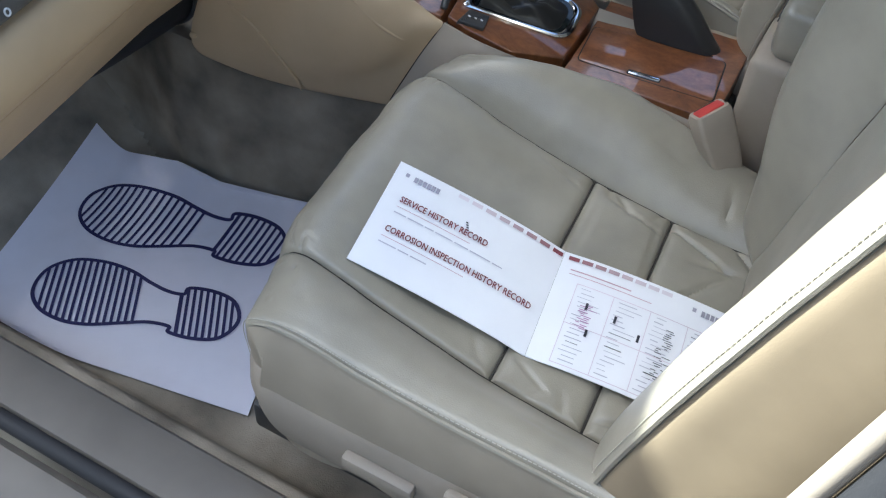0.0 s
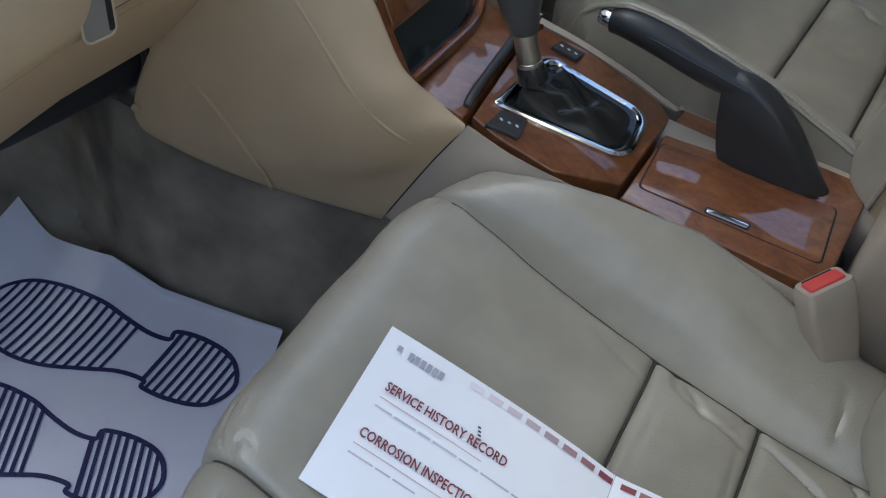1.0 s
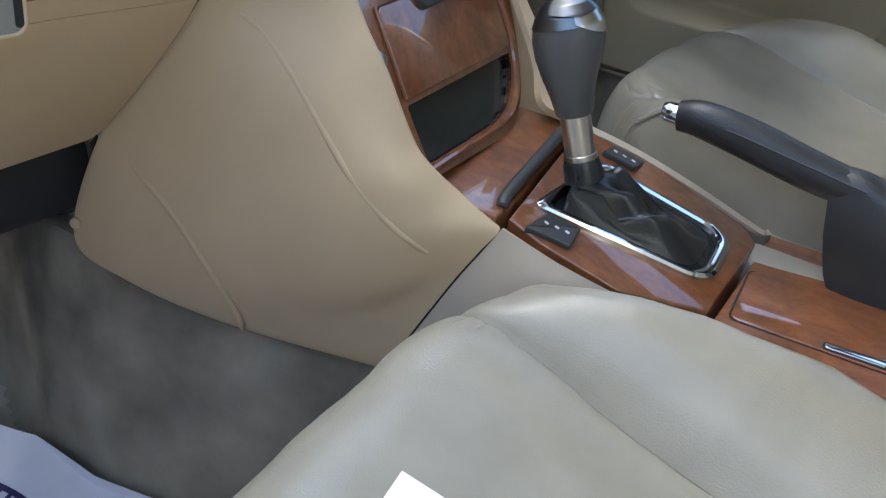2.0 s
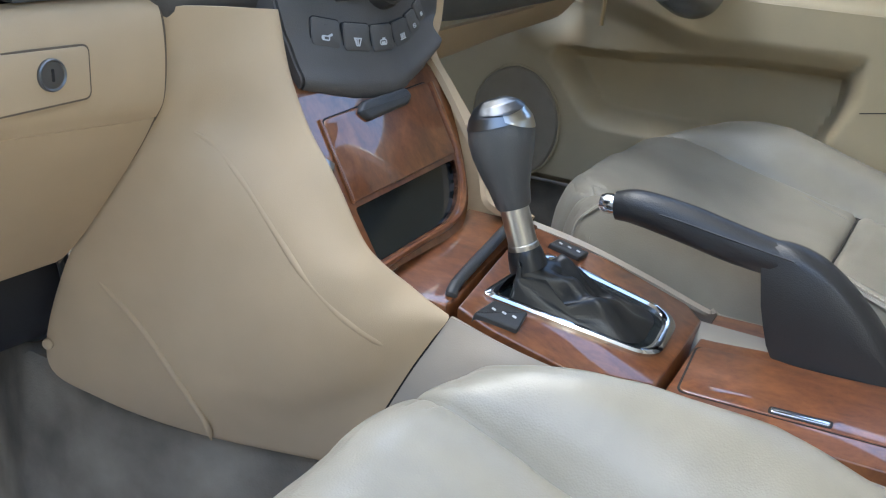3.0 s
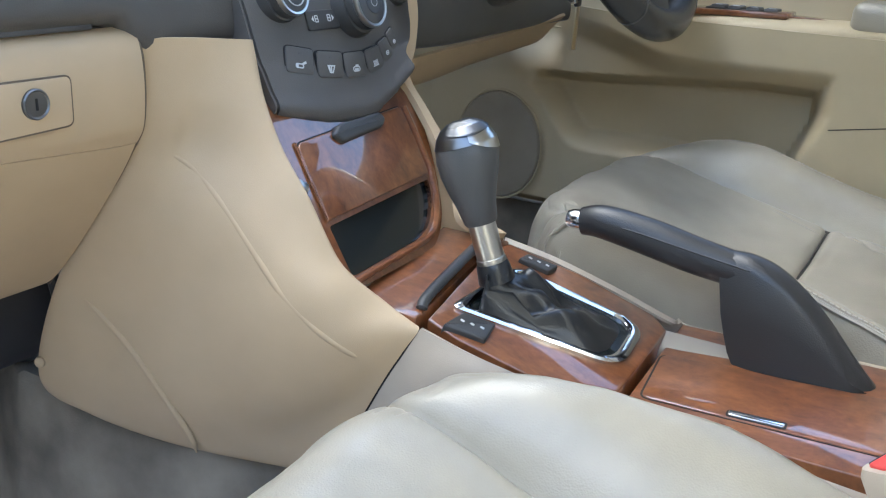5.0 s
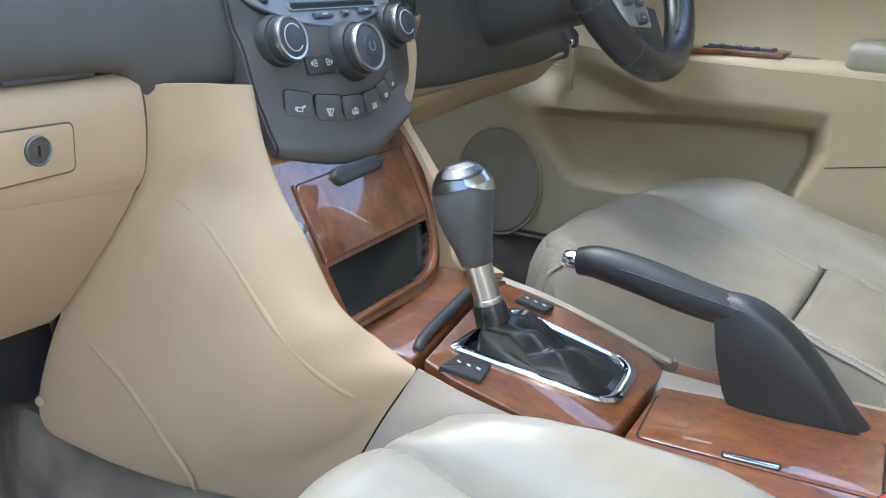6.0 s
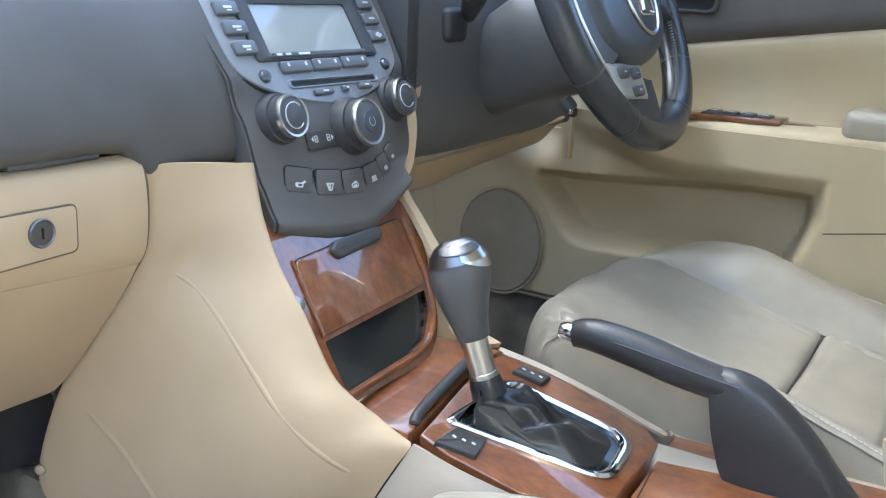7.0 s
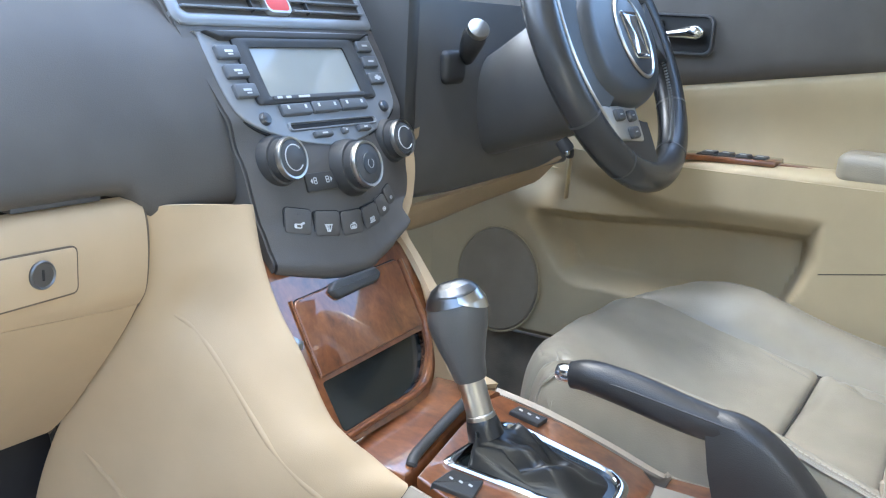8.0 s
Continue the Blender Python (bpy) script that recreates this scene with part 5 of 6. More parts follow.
# gathered leather boot: rises in folds to the foot of the lever
S0 = Vector((0.39, 0.036, 0.436))
S1 = Vector((0.388, 0.048, 0.474))
S2 = Vector((0.381, 0.075, 0.553))
saxis = (S2 - S0).normalized()
boot_rows = []
base_ring = scaled(bezel_o, .76)
nb = len(base_ring)
dense = []
for i in range(nb):
    a, b = base_ring[i], base_ring[(i + 1) % nb]
    for k in range(3):
        dense.append((a[0] + (b[0] - a[0]) * k / 3, a[1] + (b[1] - a[1]) * k / 3))
fm_s = Matrix.Translation(S0) @ saxis.to_track_quat("Z", "Y").to_matrix().to_4x4()
cen = PM.inverted() @ S0
for j in range(26):
    t = j / 25
    row = []
    for i, (x, y) in enumerate(dense):
        foot = PM @ Vector((x, y, 0.0012))
        ang = math.atan2(y - cen.y, x - cen.x)
        top = S0 + (PM.to_3x3() @ Vector((math.cos(ang), math.sin(ang), 0))) * .0145
        p = foot.lerp(top, t ** 0.85)
        away = smooth01(.01, -.06, p.y)
        sag = -.012 * math.sin(math.pi * t) * (1 - 0.6 * smooth01(-.02, .03, p.y)) + .010 * away * math.sin(math.pi * t)
        crease = math.sin(ang * 9 + 3.2 * t + 2.2 * noise.noise(p * 22))
        fold = .0075 * math.sin(math.pi * min(1, t * 1.1)) * (math.copysign(abs(crease) ** 0.6, crease) + 0.45 * math.sin(17 * t + 2.5 * ang))
        lift = .010 * math.sin(math.pi * t)
        row.append(p + Vector((0, 0, sag + fold + lift)))
    boot_rows.append(row)
part("boot", sheet(boot_rows, 0.0, True), BOOT, shifter, "gathered black leather boot", sharp=80)
part("boot_collar", lathe([(.0160, -.008), (.0152, -.001), (.0146, .004), (.0136, .008), (.0125, .010)], fm_s, 28), BOOT, shifter)
part("collar", lathe([(.0128, .008), (.0130, .009), (.0126, .013), (.0120, .0135), (.0118, .020), (.0118, .044), (.0125, .0445)], fm_s, 32), SATIN, shifter, "satin metal collar")
# pear-shaped grip: leans forwards and swells to the top
grip_rows = []
for h, r, fwd, asp in ((.044, .0132, 0, 1), (.046, .0144, 0, 1), (.060, .0168, 0, 1.0), (.075, .0202, .0005, 1.05), (.090, .0232, .002, 1.1), (.102, .0244, .0035, 1.12), (.112, .0236, .004, 1.1), (.120, .0202, .004, 1.1), (.1265, .0150, .0035, 1.1), (.1305, .008, .003, 1.1), (.1315, .001, .003, 1)):
    grip_rows.append([fm_s @ Vector((r * 0.95 * math.cos(a), fwd + r * asp * math.sin(a), h)) for a in [2 * math.pi * k / 36 for k in range(36)]])
grip = part("grip", sheet(grip_rows, 0.0, True), material("charcoal_knob_leather", (0.082, 0.082, 0.080), 0.40, grain=0.25, grain_size=1100, voronoi=True), shifter, "charcoal leather gear grip")


def grip_cap(a0, a1, h0, h1, lift, n=22):
    """A shell over part of the grip's crown."""
    prof = [(.044, .0132, 0), (.060, .0168, 0), (.075, .0202, .0005), (.090, .0232, .002), (.102, .0244, .0035), (.112, .0236, .004), (.120, .0202, .004), (.1265, .0150, .0035), (.1305, .008, .003), (.1315, .001, .003)]
    rows = []
    for j in range(n):
        f = j / (n - 1)
        row = []
        for i in range(n):
            a = radians(a0 + (a1 - a0) * i / (n - 1))
            edge = abs(2 * i / (n - 1) - 1)
            h = h0(edge) + (h1 - h0(edge)) * f
            for (ha, ra, fa), (hb, rb, fb) in zip(prof, prof[1:]):
                if ha <= h <= hb:
                    k = (h - ha) / (hb - ha)
                    r, fw = ra + (rb - ra) * k, fa + (fb - fa) * k
            row.append(fm_s @ Vector(((r + lift) * .95 * math.cos(a), fw + (r + lift) * 1.1 * math.sin(a), h + lift * .6)))
        rows.append(row)
    return sheet(rows, 0.0)


rearward = fm_s.to_3x3().inverted() @ Vector((0.52, -0.85, 0.0))
A0 = math.degrees(math.atan2(rearward.y, rearward.x))
part("crown", grip_cap(-180, 180, lambda e: .1120, .1313, .0006, 44), CROWN, shifter, "dark grey crown")
part("crown_front", grip_cap(A0 - 85, A0 + 60, lambda e: .1030 + .011 * e * e, .1275, .0014), SATIN, shifter, "satin silver crown plate")
part("release_button", grip_cap(A0 - 130, A0 - 10, lambda e: .1180 + .004 * e, .1312, .0026), CROWN, shifter, "satin release button")

for nm, q, lab in (("passenger", [(.318, .044), (.347, .0415), (.358, .0165), (.332, .012)], ""), ("driver", [(.461, .049), (.477, .047), (.486, .0195), (.469, .0215)], "")):
    sw = thing("heater_switch", (q[0][0], q[0][1], .40), "black seat heater switch set in the walnut trim", "switch", "seat heater switches")
    part("body", slab(plan(rpoly(q, .002, 3)), PM, .0050, .002, 3, .006), BLACK, sw)
    c = plan(q)
    cx0, cy0 = sum(p[0] for p in c) / 4, sum(p[1] for p in c) / 4
    d = Vector((c[3][0] - c[0][0], c[3][1] - c[0][1])).normalized()
    for k in (-1, 0, 1):
        part("marking", slab(rrect(.0024, .0036, .0006, 2, cx0 + d.x * k * .0085, cy0 + d.y * k * .0085), PM, .0053, 0.0), WHITE_MARK, sw, "white heater icon")
bar = thing("shelf_handle", (.39, .073, .42), "black ribbed handle of the sliding shelf", "handle")
hb_rows = spline([(.322, .066, plate_z(.322, .066) + .001), (.335, .0690, plate_z(.335, .069) + .005), (.39, .0745, plate_z(.39, .0745) + .007), (.445, .080, plate_z(.445, .080) + .007), (.458, .0815, plate_z(.458, .0815) + .002)], 30)
part("grip_bar", tube(hb_rows, [.003] + [.0050] * 28 + [.003], 10, flat=.9), BLACK, bar)

# rear console lid with its pull, and handbrake
LM = plane_frame((0.43, -0.19, lid_z(0.43, -0.19)), (-0.12, 0.04, 1.0), (0, 1, 0))
lid_plan = plan(rpoly([(.3955, -.1015), (.4665, -.095), (.4755, -.278), (.3975, -.2875)], .008, 6), LM, lid_z)
box = thing("console_box", (.43, -.19, .35), "glossy burr-walnut lid over the console cubby", "console lid")
part("lid_joint", slab(scaled(lid_plan, 1.020), LM, .0004, 0.0, 2, .004), DEEP, box)
blid = part("lid", slab(lid_plan, LM, .0014, .0008, 3, .003), WOOD, box, "lacquered burr-walnut lid")
part("lid_pull", slab(plan(rpoly([(.3990, -.171), (.4055, -.1705), (.4070, -.2135), (.4005, -.2140)], .0025, 4), LM, lid_z), LM, .0030, .0010, 3), CHROME, blid, "chrome lid pull")
part("pull_recess", slab(plan(rpoly([(.3975, -.1695), (.4070, -.169), (.4085, -.2150), (.3990, -.2155)], .003, 4), LM, lid_z), LM, .0018, 0.0), DEEP, blid)
brake = thing("handbrake", (0.495, -0.14, 0.37), "black leather handbrake lever with a chrome button", "handbrake")
HX = 0.493
gp = spline([(HX - .004, .000, .464), (HX - .003, -.020, .4665), (HX, -.060, .461), (HX, -.105, .453), (HX, -.150, .447), (HX, -.172, .441)], 30)
gr = [.0118 + .0032 * math.sin(math.pi * min(1, i / 24)) + .002 * (i / 29) for i in range(30)]
part("grip", tube(gp, gr, 18, flat=1.08), GRIP, brake)
part("grip_seam", tube(spline([(HX - .0135, -.012, .469), (HX - .0155, -.05, .468), (HX - .016, -.10, .462), (HX - .0155, -.155, .455)], 20), .0008, 5), BLACK, brake)
part("release_button", lathe([(.0085, -.008), (.0090, .0), (.0090, .007), (.0075, .011), (.003, .0125)], plane_frame((HX - .004, .003, .4645), (-0.02, 0.97, -0.05)), 24), CHROME, brake, "chrome release button")
cover = []
for i in range(26):
    f = i / 25
    y = -.129 - .137 * f
    top = spine_at([(.464, 0), (.4645, 0), (.458, 0), (.443, 0), (.422, 0), (.396, 0), (.374, 0)], f * 6)[0].x
    low = .368 + .074 * (1 - smooth01(-.10, .16, f)) ** 1.3
    w = .0138 + .005 * smooth01(0, .32, f) - .006 * smooth01(.8, 1, f)
    mid = (top + low) / 2
    cover.append([Vector((HX + a * w, y - b * .007 * (1 - f), z)) for a, b, z in ((-.2, 0, top), (-.62, 0, top - .0035), (-.93, 0, top - .012), (-1.0, .3, mid), (-1.05, 1, low), (1.05, 1, low), (1.0, .3, mid), (.93, 0, top - .012), (.62, 0, top - .0035), (.2, 0, top))])
cov = sheet(cover, 0.0, True)
cov.verts.ensure_lookup_table()
cov.faces.new(cov.verts[:10])
cov.faces.new(cov.verts[-10:])
part("base_cover", cov, GRIP, brake, "black moulded handbrake cover", sharp=60)

# armrest block behind the console lid
arm = part("armrest", rbox((0.458, -0.465, 0.320), (0.150, 0.30, 0.27), 0.014, None, 3), BEIGE_SILL, console, "grey-beige centre armrest base")
part("pad", rbox((0.476, -0.500, 0.488), (0.165, 0.34, 0.075), 0.018, None, 4), LEATHER, arm, "grey-beige leather pad with double stitching")
for dz in (0.006, 0.013):
    part("stitching", tube([(0.400 + .15 * k / 10, -0.3297, .496 + dz) for k in range(11)], .0008, 5), BUTTON, arm)


def belt_buckle(top, tilt, label):
    b = thing("belt_buckle", top, label, "seat belt buckle", "front belt buckles")
    m = Matrix.Translation(top) @ (Euler((tilt[0], 0, 0)).to_matrix() @ Euler((0, 0, tilt[1])).to_matrix()).to_4x4()
    rows = []
    for z, w, d in ((0.0, .0225, .0125), (-.006, .0245, .0145), (-.03, .0245, .015), (-.07, .022, .014), (-.105, .018, .012)):
        rows.append([m @ Vector((x, y, z)) for x, y in rrect(w * 2, d * 2, .006, 4)])
    body = sheet(rows, 0.0, True)
    body.verts.ensure_lookup_table()
    body.faces.new(body.verts[:24])
    part("body", body, BEIGE_SILL, b)
    part("red_button", slab(rrect(.036, .015, .002, 3, 0, .0), m @ Matrix.Translation((0, 0, -.004)), .0065, .0015, 3), RED, b, "red release button")
    part("slot", slab(rrect(.03, .003, .001, 2, 0, .0095), m, .0008, 0.0), DEEP, b)
    part("strap_stalk", rbox(m @ Vector((0, 0, -.14)), (.03, .006, .10), .002, m.to_3x3()), BLACK, b)
    return b


belt_buckle((.333, -.295, .402), (radians(-28), radians(-38)), "beige belt buckle with a red button beside the passenger seat")
belt_buckle((.553, -.282, .425), (radians(-25), radians(-25)), "beige belt buckle with a red button beside the driver seat")

# ---------------------------------------------------------------- glovebox details
LKM = plane_frame((0.11, 0.2438, 0.590), (0.0, -1, 0.03))
lp = part("lock_plate", slab(rpoly([(-.115, .0165), (.030, .0150), (.029, -.0180), (-.115, -.0225)], .005, 5), LKM, .0012, .0006, 2, .004), BEIGE, glove, "inset beige lock plate")
part("plate_joint", ring(rpoly([(-.1162, .0177), (.0311, .0162), (.0301, -.0192), (-.1162, -.0237)], .006, 5), rpoly([(-.115, .0165), (.030, .0150), (.029, -.0180), (-.115, -.0225)], .005, 5), LKM, .0006, .002), TRIM_GAP, glove)
lock = part("lock_rim", lathe([(.0104, -.002), (.0104, .003), (.0096, .0040), (.0084, .003)], LKM, 32, False), LOCK_METAL, lp, "satin metal lock rim")
part("lock_face", lathe([(.0086, .0), (.0084, .0028), (.002, .003)], LKM, 28), LOCK_METAL, lp, "grey lock face")
part("key_slot", slab(rrect(.0018, .008, .0006, 2), LKM, .0034, 0.0), DEEP, lp)
# finger recess drawn flat: greyed face and near-black strip paint its shade
HRM = plane_frame((0.045, 0.2392, 0.580), (-0.12, -1, 0.03))
part("recess_shade_plate", slab(rrect(.027, .050, .006, 5), HRM, .0008, 0.0), material("shaded_recess_tone", (0.24, 0.215, 0.18), 0.6), glove, "flat grey plate painted as the shaded finger recess of the handle")
part("recess_rim", ring(rrect(.031, .054, .008, 5), rrect(.026, .049, .006, 5), HRM, .0016, 0.0, .3), BEIGE, glove)
part("recess_wall_shade", slab(rrect(.005, .046, .002, 3, .0105, .001), HRM, .0011, 0.0), DEEP, glove)
part("edge_joint", tube(spline([(.2078, .262, .630), (.2085, .2495, .618), (.2090, .2475, .59), (.2085, .2505, .56), (.2065, .258, .543)], 24), .0014, 6), TRIM_GAP, glove)
part("edge_joint", tube(spline([(.2065, .258, .543), (.2075, .284, .508), (.2075, .316, .472), (.2065, .349, .432), (.2065, .376, .400)], 24), .0011, 6), TRIM_GAP, glove)
part("latch_gap", rbox((.135, .262, .6345), (.075, .012, .004), .001), BUTTON, dash)

part("dash_mark", tube([plane_frame((-.196, .2105, .653), (-.2, -1, .25)) @ Vector((.0024 * math.cos(a), .0032 * math.sin(a), .003)) for a in [2 * math.pi * i / 20 for i in range(20)]], .0009, 6, True), WHITE_MARK, dash, "small white ring mark")
# carpet clip and the moulded ridge of the tunnel panel
clip = thing("carpet_clip", (0.205, 0.402, 0.32), "small round beige plastic carpet clip", "clip")
part("clip_head", lathe([(.0040, -.004), (.0052, 0), (.0048, .002), (.002, .0032)], plane_frame((0.2055, 0.398, 0.318), (-0.9, -0.4, 0.1)), 18), BEIGE, clip)
RIDGE = [(.2127, .3466, .3975), (.2187, .3209, .3748), (.2234, .2973, .352), (.2318, .2654, .3077), (.2417, .2504, .2746), (.2469, .2484, .2556)]
CREASE = [(.2189, .2601, .5378), (.2329, .252, .5325), (.2465, .2362, .5175), (.2497, .2104, .493), (.2507, .183, .4634), (.2514, .1555, .434), (.2586, .1276, .4075), (.2714, .1037, .3883), (.2869, .0868, .3762)]
part("moulded_crease", tube(spline([Vector(p) + Vector((.0026, .0015, -.0008)) for p in CREASE], 60), [.0008 + .0030 * smooth01(0, 20, min(k, 3 * (59 - k))) for k in range(60)], 12), BEIGE, console, "soft moulded crease")
part("moulded_ridge", tube(spline([Vector(p) + Vector((-.0002, -.0002, .0006)) for p in RIDGE], 40), [.0008 + .0022 * smooth01(0, 6, min(k, 1.2 * (39 - k))) for k in range(40)], 10), BEIGE, console, "raised moulded line")

# ---------------------------------------------------------------- paper mat with printed footprints
mat_c = [Vector((.205, .645)), Vector((-.202, .572)), Vector((-.114, .104)), Vector((.238, .225))]


def mat_point(u, v, lift=0.0):
    p = mat_c[0].lerp(mat_c[1], u).lerp(mat_c[3].lerp(mat_c[2], u), v)
    # the inner edge is bowed away from the tunnel
    bow = 0.036 * math.exp(-((v - 0.30) / 0.22) ** 2) * (1 - u) ** 4
    x = p.x - bow
    x = min(x, panel_foot(p.y) - 0.022)
    z = floor_height(x, p.y, 0.0)
    soft = z + 0.007 + 0.003 * math.sin(7 * u + 2) * math.sin(5 * v) + 0.046 * (1 - u) ** 4 * smooth01(0.0, 0.35, v)
    return Vector((x, p.y, soft + lift))


def mat_uv(x, y):
    """Inverse of the plan mapping, by a few Newton steps."""
    u, v = 0.5, 0.5
    for _ in range(12):
        p = mat_c[0].lerp(mat_c[1], u).lerp(mat_c[3].lerp(mat_c[2], u), v)
        du = (mat_c[1] - mat_c[0]).lerp(mat_c[2] - mat_c[3], v)
        dv = (mat_c[3] - mat_c[0]).lerp(mat_c[2] - mat_c[1], u)
        ex, ey = x - p.x, y - p.y
        det = du.x * dv.y - dv.x * du.y
        u += (ex * dv.y - ey * dv.x) / det
        v += (du.x * ey - du.y * ex) / det
    return u, v


papermat = thing("paper_floor_mat", (0.05, 0.38, 0.01), "white paper floor mat printed with two navy shoe soles", "paper mat")
part("paper", surf(lambda u, v: mat_point(u, v), 60, 60, 0.0006, (0, 0, 1)), PAPER, papermat)


def ink_line(pts, w, name, closed=False):
    """A printed line laid just over the paper. pts in plan."""
    k = len(pts)
    rows = []
    idx = range(k + 1) if closed else range(k)
    for i in idx:
        p = Vector(pts[i % k])
        a = Vector(pts[(i - 1) % k]) if (closed or i > 0) else p
        b = Vector(pts[(i + 1) % k]) if (closed or i < k - 1) else p
        t = (b - a).normalized()
        n = Vector((-t.y, t.x)) * w / 2
        row = []
        for s in (1, 0, -1):
            q = p + n * s
            row.append(mat_point(*mat_uv(q.x, q.y), 0.0014))
        rows.append(row)
    return sheet(rows, 0.0)


def clip_line(poly, p, d):
    """Where the line p + s d crosses a closed outline: sorted values of s."""
    out = []
    k = len(poly)
    for i in range(k):
        a, b = Vector(poly[i]), Vector(poly[(i + 1) % k])
        e = b - a
        det = d.x * -e.y + e.x * d.y
        if abs(det) < 1e-9:
            continue
        r = a - p
        s = (r.x * -e.y + e.x * r.y) / det
        t = (d.x * r.y - d.y * r.x) / det
        if 0 <= t < 1:
            out.append(s)
    return sorted(out)


def sole(toe, heel, outline, waist, seat_line, slant, broad, name):
    """outline in units along (toe to heel) and across; stripes run across the ball and the heel."""
    ax = Vector(heel) - Vector(toe)
    L = ax.length
    ax.normalize()
    ac = Vector((-ax.y, ax.x))
    body = [Vector(toe) + ax * (a * L) + ac * (c * L * broad) for a, c in outline]
    pts = [(p.x, p.y) for p in spline([(p.x, p.y, 0) for p in body], 110, True)]
    print_ = part(name, ink_line(pts, .0060, "outline", True), NAVY, papermat, "navy striped shoe-sole print")
    lean = ac * math.cos(radians(slant)) + ax * math.sin(radians(slant))
    n1, n2 = 15, 9
    stripes = [0.045 + (waist - 0.045) * i / (n1 - 1) for i in range(n1)] + [seat_line + (0.965 - seat_line) * i / (n2 - 1) for i in range(n2)]
    for i, a in enumerate(stripes):
        p = Vector(toe) + ax * (a * L)
        hits = clip_line(pts, p, lean)
        if len(hits) >= 2:
            q0, q1 = p + lean * hits[0], p + lean * hits[-1]
            m = [q0.lerp(q1, k / 6) for k in range(7)]
            part("stripe", ink_line([(q.x, q.y) for q in m], .0060 if i in (n1,) else .0046, "stripe"), NAVY, print_)


SOLE = [(0.0, 0.02), (0.03, .095), (.12, .152), (.26, .168), (.40, .148), (.52, .105), (.62, .078), (.700, .078), (.712, .112), (.83, .116), (.945, .085), (1.0, .0), (.945, -.090), (.83, -.118), (.712, -.112), (.700, -.086), (.60, -.086), (.48, -.118), (.34, -.155), (.22, -.160), (.10, -.130), (.02, -.065)]
sole((.074, .566), (.146, .226), SOLE, .555, .712, 10, 1.05, "footprint")
sole((-.088, .510), (.007, .211), SOLE, .500, .712, -14, 1.18, "footprint")

# ---------------------------------------------------------------- service booklet
booklet = thing("service_booklet", (0.0, -0.2, 0.36), "open white service record booklet lying on the passenger seat", "booklet")
BT = Vector((.075, -.018, .3835))
BU = Vector((-.147, -.021, -.013))
BR1 = Vector((.023, -.205, -.055))
BR2 = Vector((.026, -.205, -.022))


def page(first, u, v, lift=0.0):
    """u along the spread (0 to 1 on a page), v from its top edge to its foot."""
    r = BR1 if first else BR2
    o = BT if first else BT + BR1
    curl = 0.004 * math.sin(math.pi * u) + (0.002 * math.exp(-((1 - u) / .12) ** 2) if first else 0.002 * math.exp(-(u / .12) ** 2)) * -1
    n = r.cross(BU).normalized()
    n = n if n.z > 0 else -n
    return o + r * u + BU * v + n * (curl + lift)


for first in (True, False):
    part("page", surf(lambda u, v: page(first, u, v), 30, 12, 0.0012, (0, 0, 1)), CARD, booklet, "printed white page")


def strip(first, u0, u1, v0, v1, lift=.0016):
    n = max(2, int((u1 - u0) * 30) + 2)
    return surf(lambda u, v: page(first, u0 + (u1 - u0) * u, v0 + (v1 - v0) * v, lift), n, 2)


def page_words(first, text, u, v, size, stretch=1.0):
    """Lettering bent on to a page: x of the letters runs along u."""
    bm = words(text, size, Matrix.Identity(4), 0.0, stretch, 0.00022)
    for vert in bm.verts:
        q = page(first, u + vert.co.x / .2134, v - vert.co.y / .149, .0021)
        vert.co = q
    return bm


part("heading", page_words(True, "SERVICE HISTORY RECORD", .095, .335, .0118, .755), INK_RED, booklet, "dark red heading")
part("heading", page_words(True, "CORROSION INSPECTION HISTORY RECORD", .095, .625, .0118, .745), INK_RED, booklet, "dark red heading")
stuff(part("underline", join(strip(True, .095, .52, .402, .407), strip(True, .095, .56, .692, .697)), INK_PINK, booklet))
stuff(part("small_print", join(*[strip(True, u, u + w, v, v + .010) for u, w, v in ((.095, .07, .455), (.175, .09, .455), (.275, .05, .455), (.335, .10, .455), (.445, .08, .455), (.535, .12, .455), (.665, .06, .455), (.095, .10, .745), (.205, .06, .745), (.275, .09, .745))]), material("faint_grey_ink", (.56, .54, .60), .6), booklet, "faint grey small print"))
stuff(part("maker_mark", join(*[strip(True, .085 + .026 * k, .085 + .026 * k + .019, .085, .135) for k in range(1, 7)] + [strip(True, .06, .08, .085, .12)]), INK_GREY, booklet, "plain grey bars"))
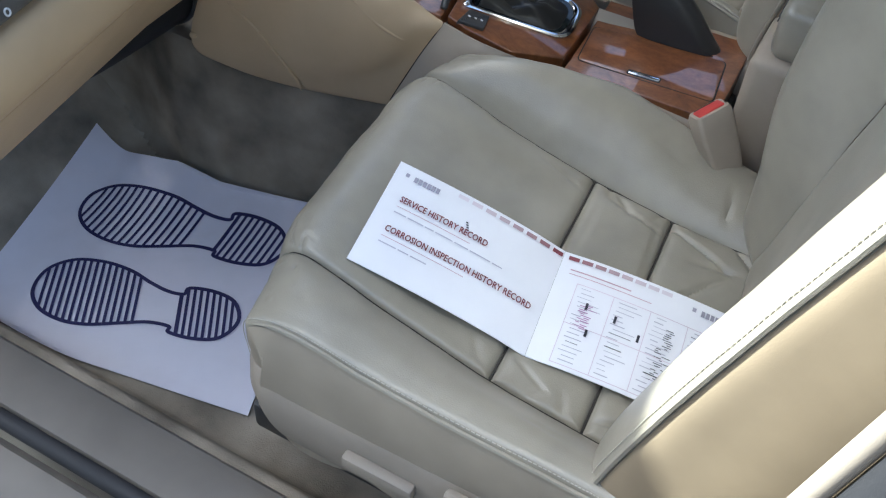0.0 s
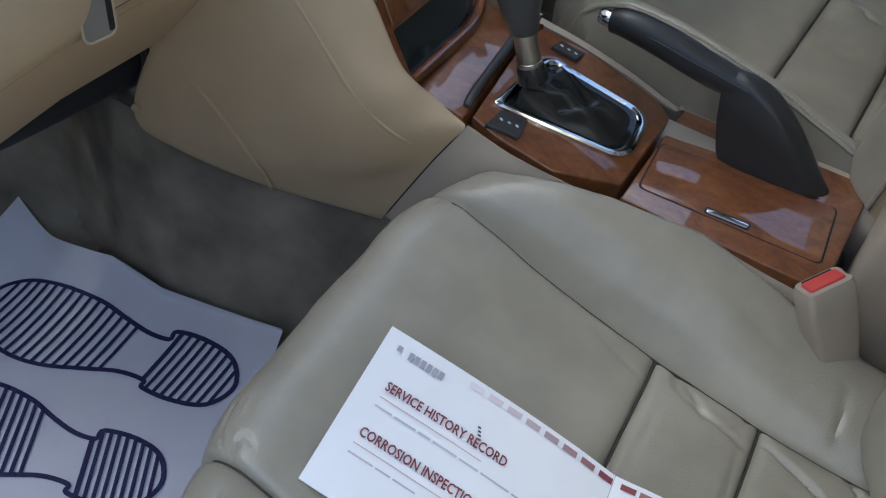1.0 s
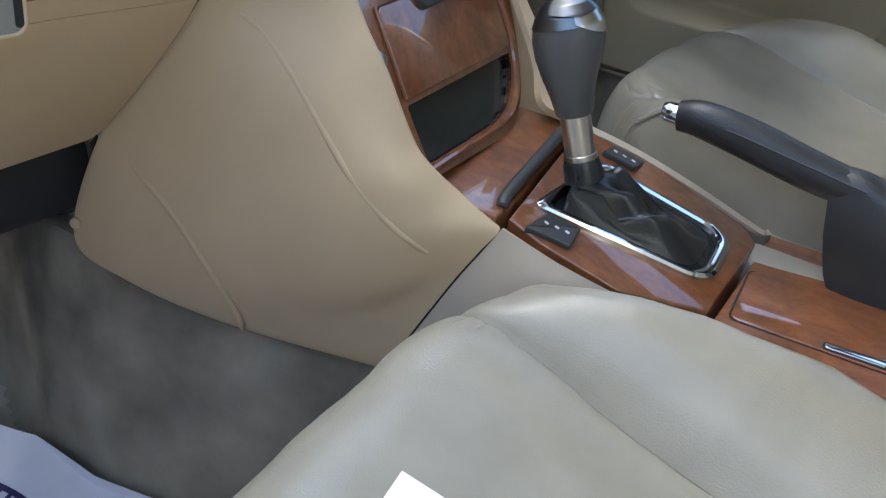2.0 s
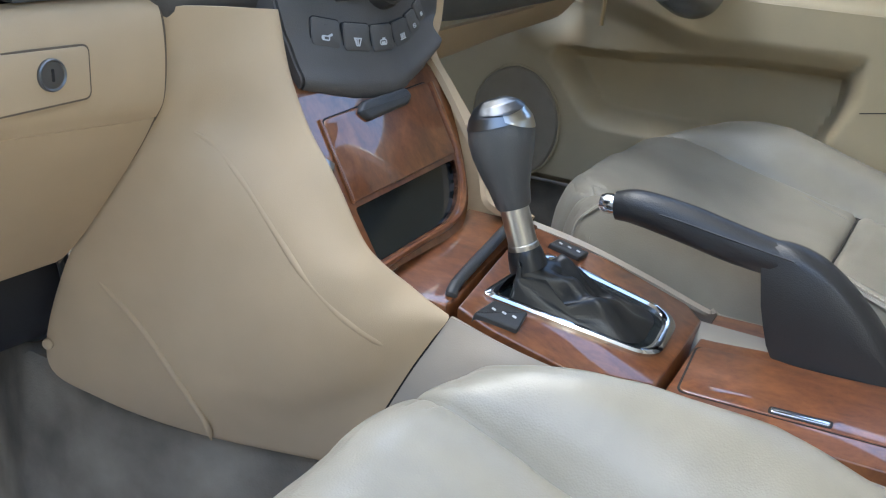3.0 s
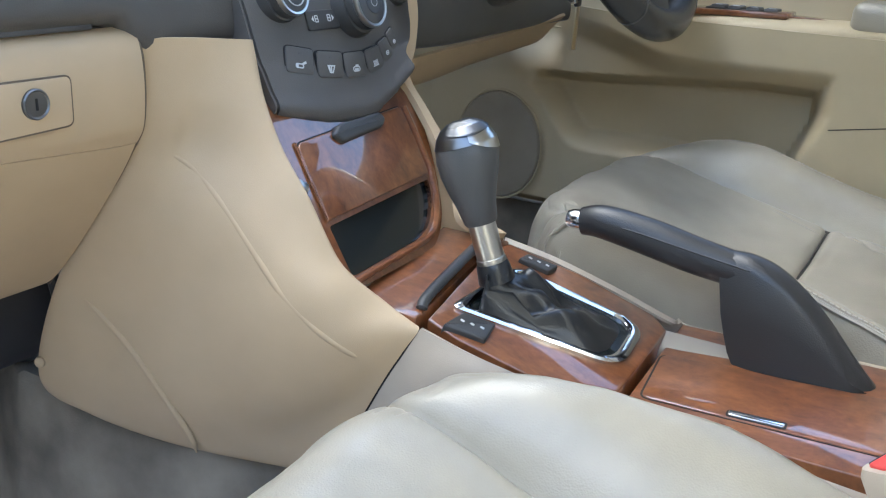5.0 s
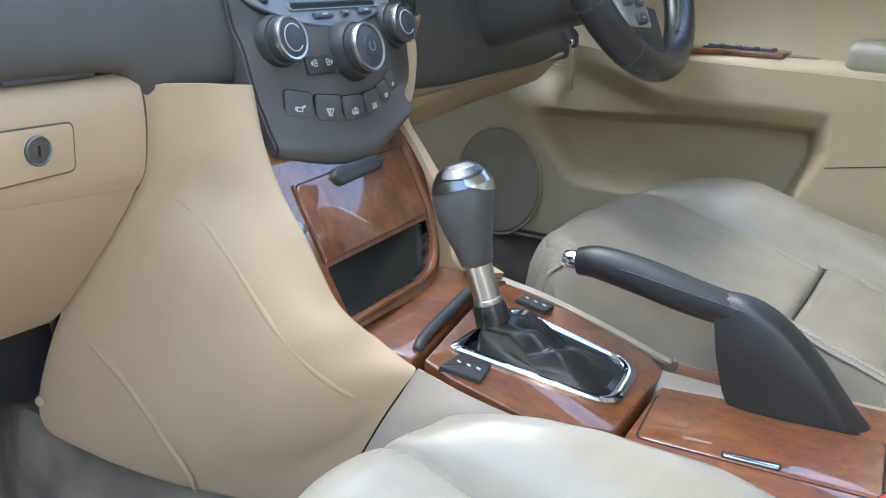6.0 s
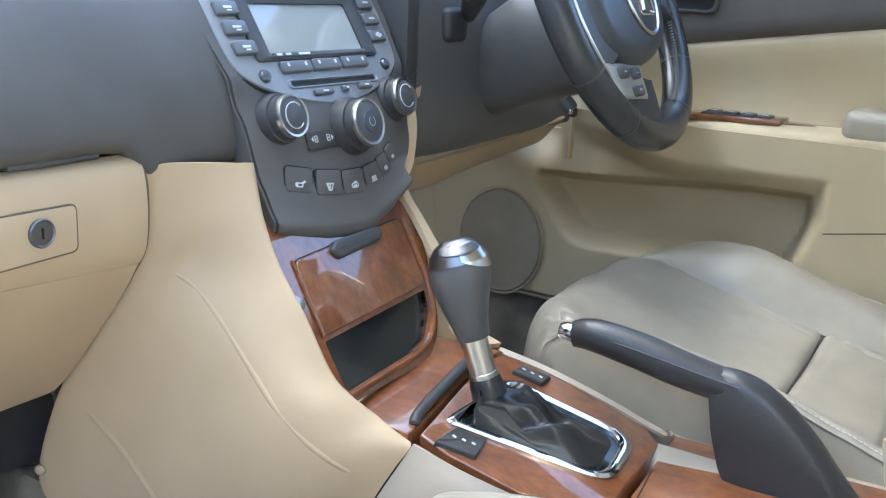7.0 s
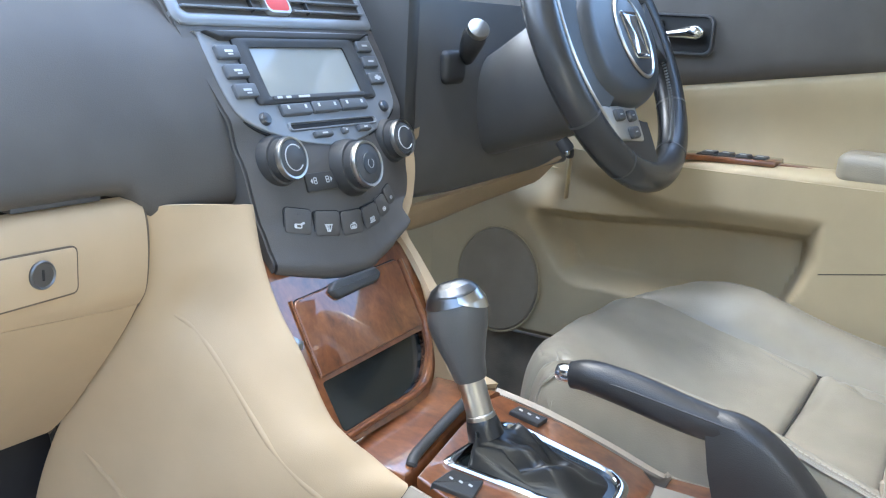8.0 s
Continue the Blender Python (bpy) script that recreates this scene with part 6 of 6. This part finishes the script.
stuff(part("maker_mark", join(*[strip(False, .76 + .026 * k, .76 + .026 * k + .019, .075, .125) for k in range(1, 7)] + [strip(False, .735, .755, .075, .11)]), INK_GREY, booklet, "plain grey bars"))
for first, us in ((True, [.36 + .082 * k for k in range(8)]), (False, [.03 + .075 * k for k in range(8)])):
    for k, u in enumerate(us):
        f = k / 7 if first else 1 - k / 7
        c = tuple(a + (b - a) * f for a, b in zip((.80, .74, .77), (.26, .07, .08)))
        part("edge_block", strip(first, u, u + .060, .034, .070), material("fading_red_block", c, 0.5), booklet, "fading red edge block")
rng = random.Random(7)
ruled = []
for k in range(5):
    u = .12 + .205 * k
    ruled.append(strip(False, u, u + .003, .26, .97))
for v in (.26, .62, .97):
    ruled.append(strip(False, .12, .94, v, v + .005))
stuff(part("ruled_boxes", join(*ruled), material("pale_pink_rule", (.72, .60, .66), .6), booklet, "pale pink ruled boxes"))
stuff(part("column_heading", join(strip(False, .06, .40, .150, .160), strip(False, .06, .52, .190, .196)), INK_PINK, booklet))
scrib, dark, stamp = [], [], []
for k in range(4):
    for j in range(17):
        u = .14 + .205 * k + rng.uniform(0, .03)
        v = .29 + .04 * j
        w = rng.uniform(.04, .13)
        (scrib if rng.random() < .93 else dark).append(strip(False, u, u + w, v, v + rng.uniform(.004, .008)))
for u, v in ((.20, .40), (.24, .62), (.36, .42), (.50, .50)):
    dark.append(strip(False, u, u + .014, v, v + .065))
for j in range(26):
    u, v = rng.uniform(.60, .66), .36 + .018 * j
    dark.append(strip(False, u, u + rng.uniform(.01, .05), v, v + .006))
for j in range(14):
    u, v = rng.uniform(.17, .22), .42 + .016 * j
    stamp.append(strip(False, u, u + rng.uniform(.02, .06), v, v + .006))
stuff(part("handwriting", join(*scrib), material("pale_grey_ink", (.55, .53, .58), .6), booklet, "grey illegible entries"))
stuff(part("handwriting", join(*dark), INK_BLACK, booklet, "black illegible entries"))
stuff(part("stamp", join(*stamp), material("violet_stamp_ink", (.48, .22, .42), .6), booklet, "violet illegible stamp"))
stuff(part("pen_mark", join(*[strip(True, .455 + .006 * k, .468 + .006 * k, .24 + .02 * k, .25 + .02 * k) for k in range(4)]), INK_BLACK, booklet))
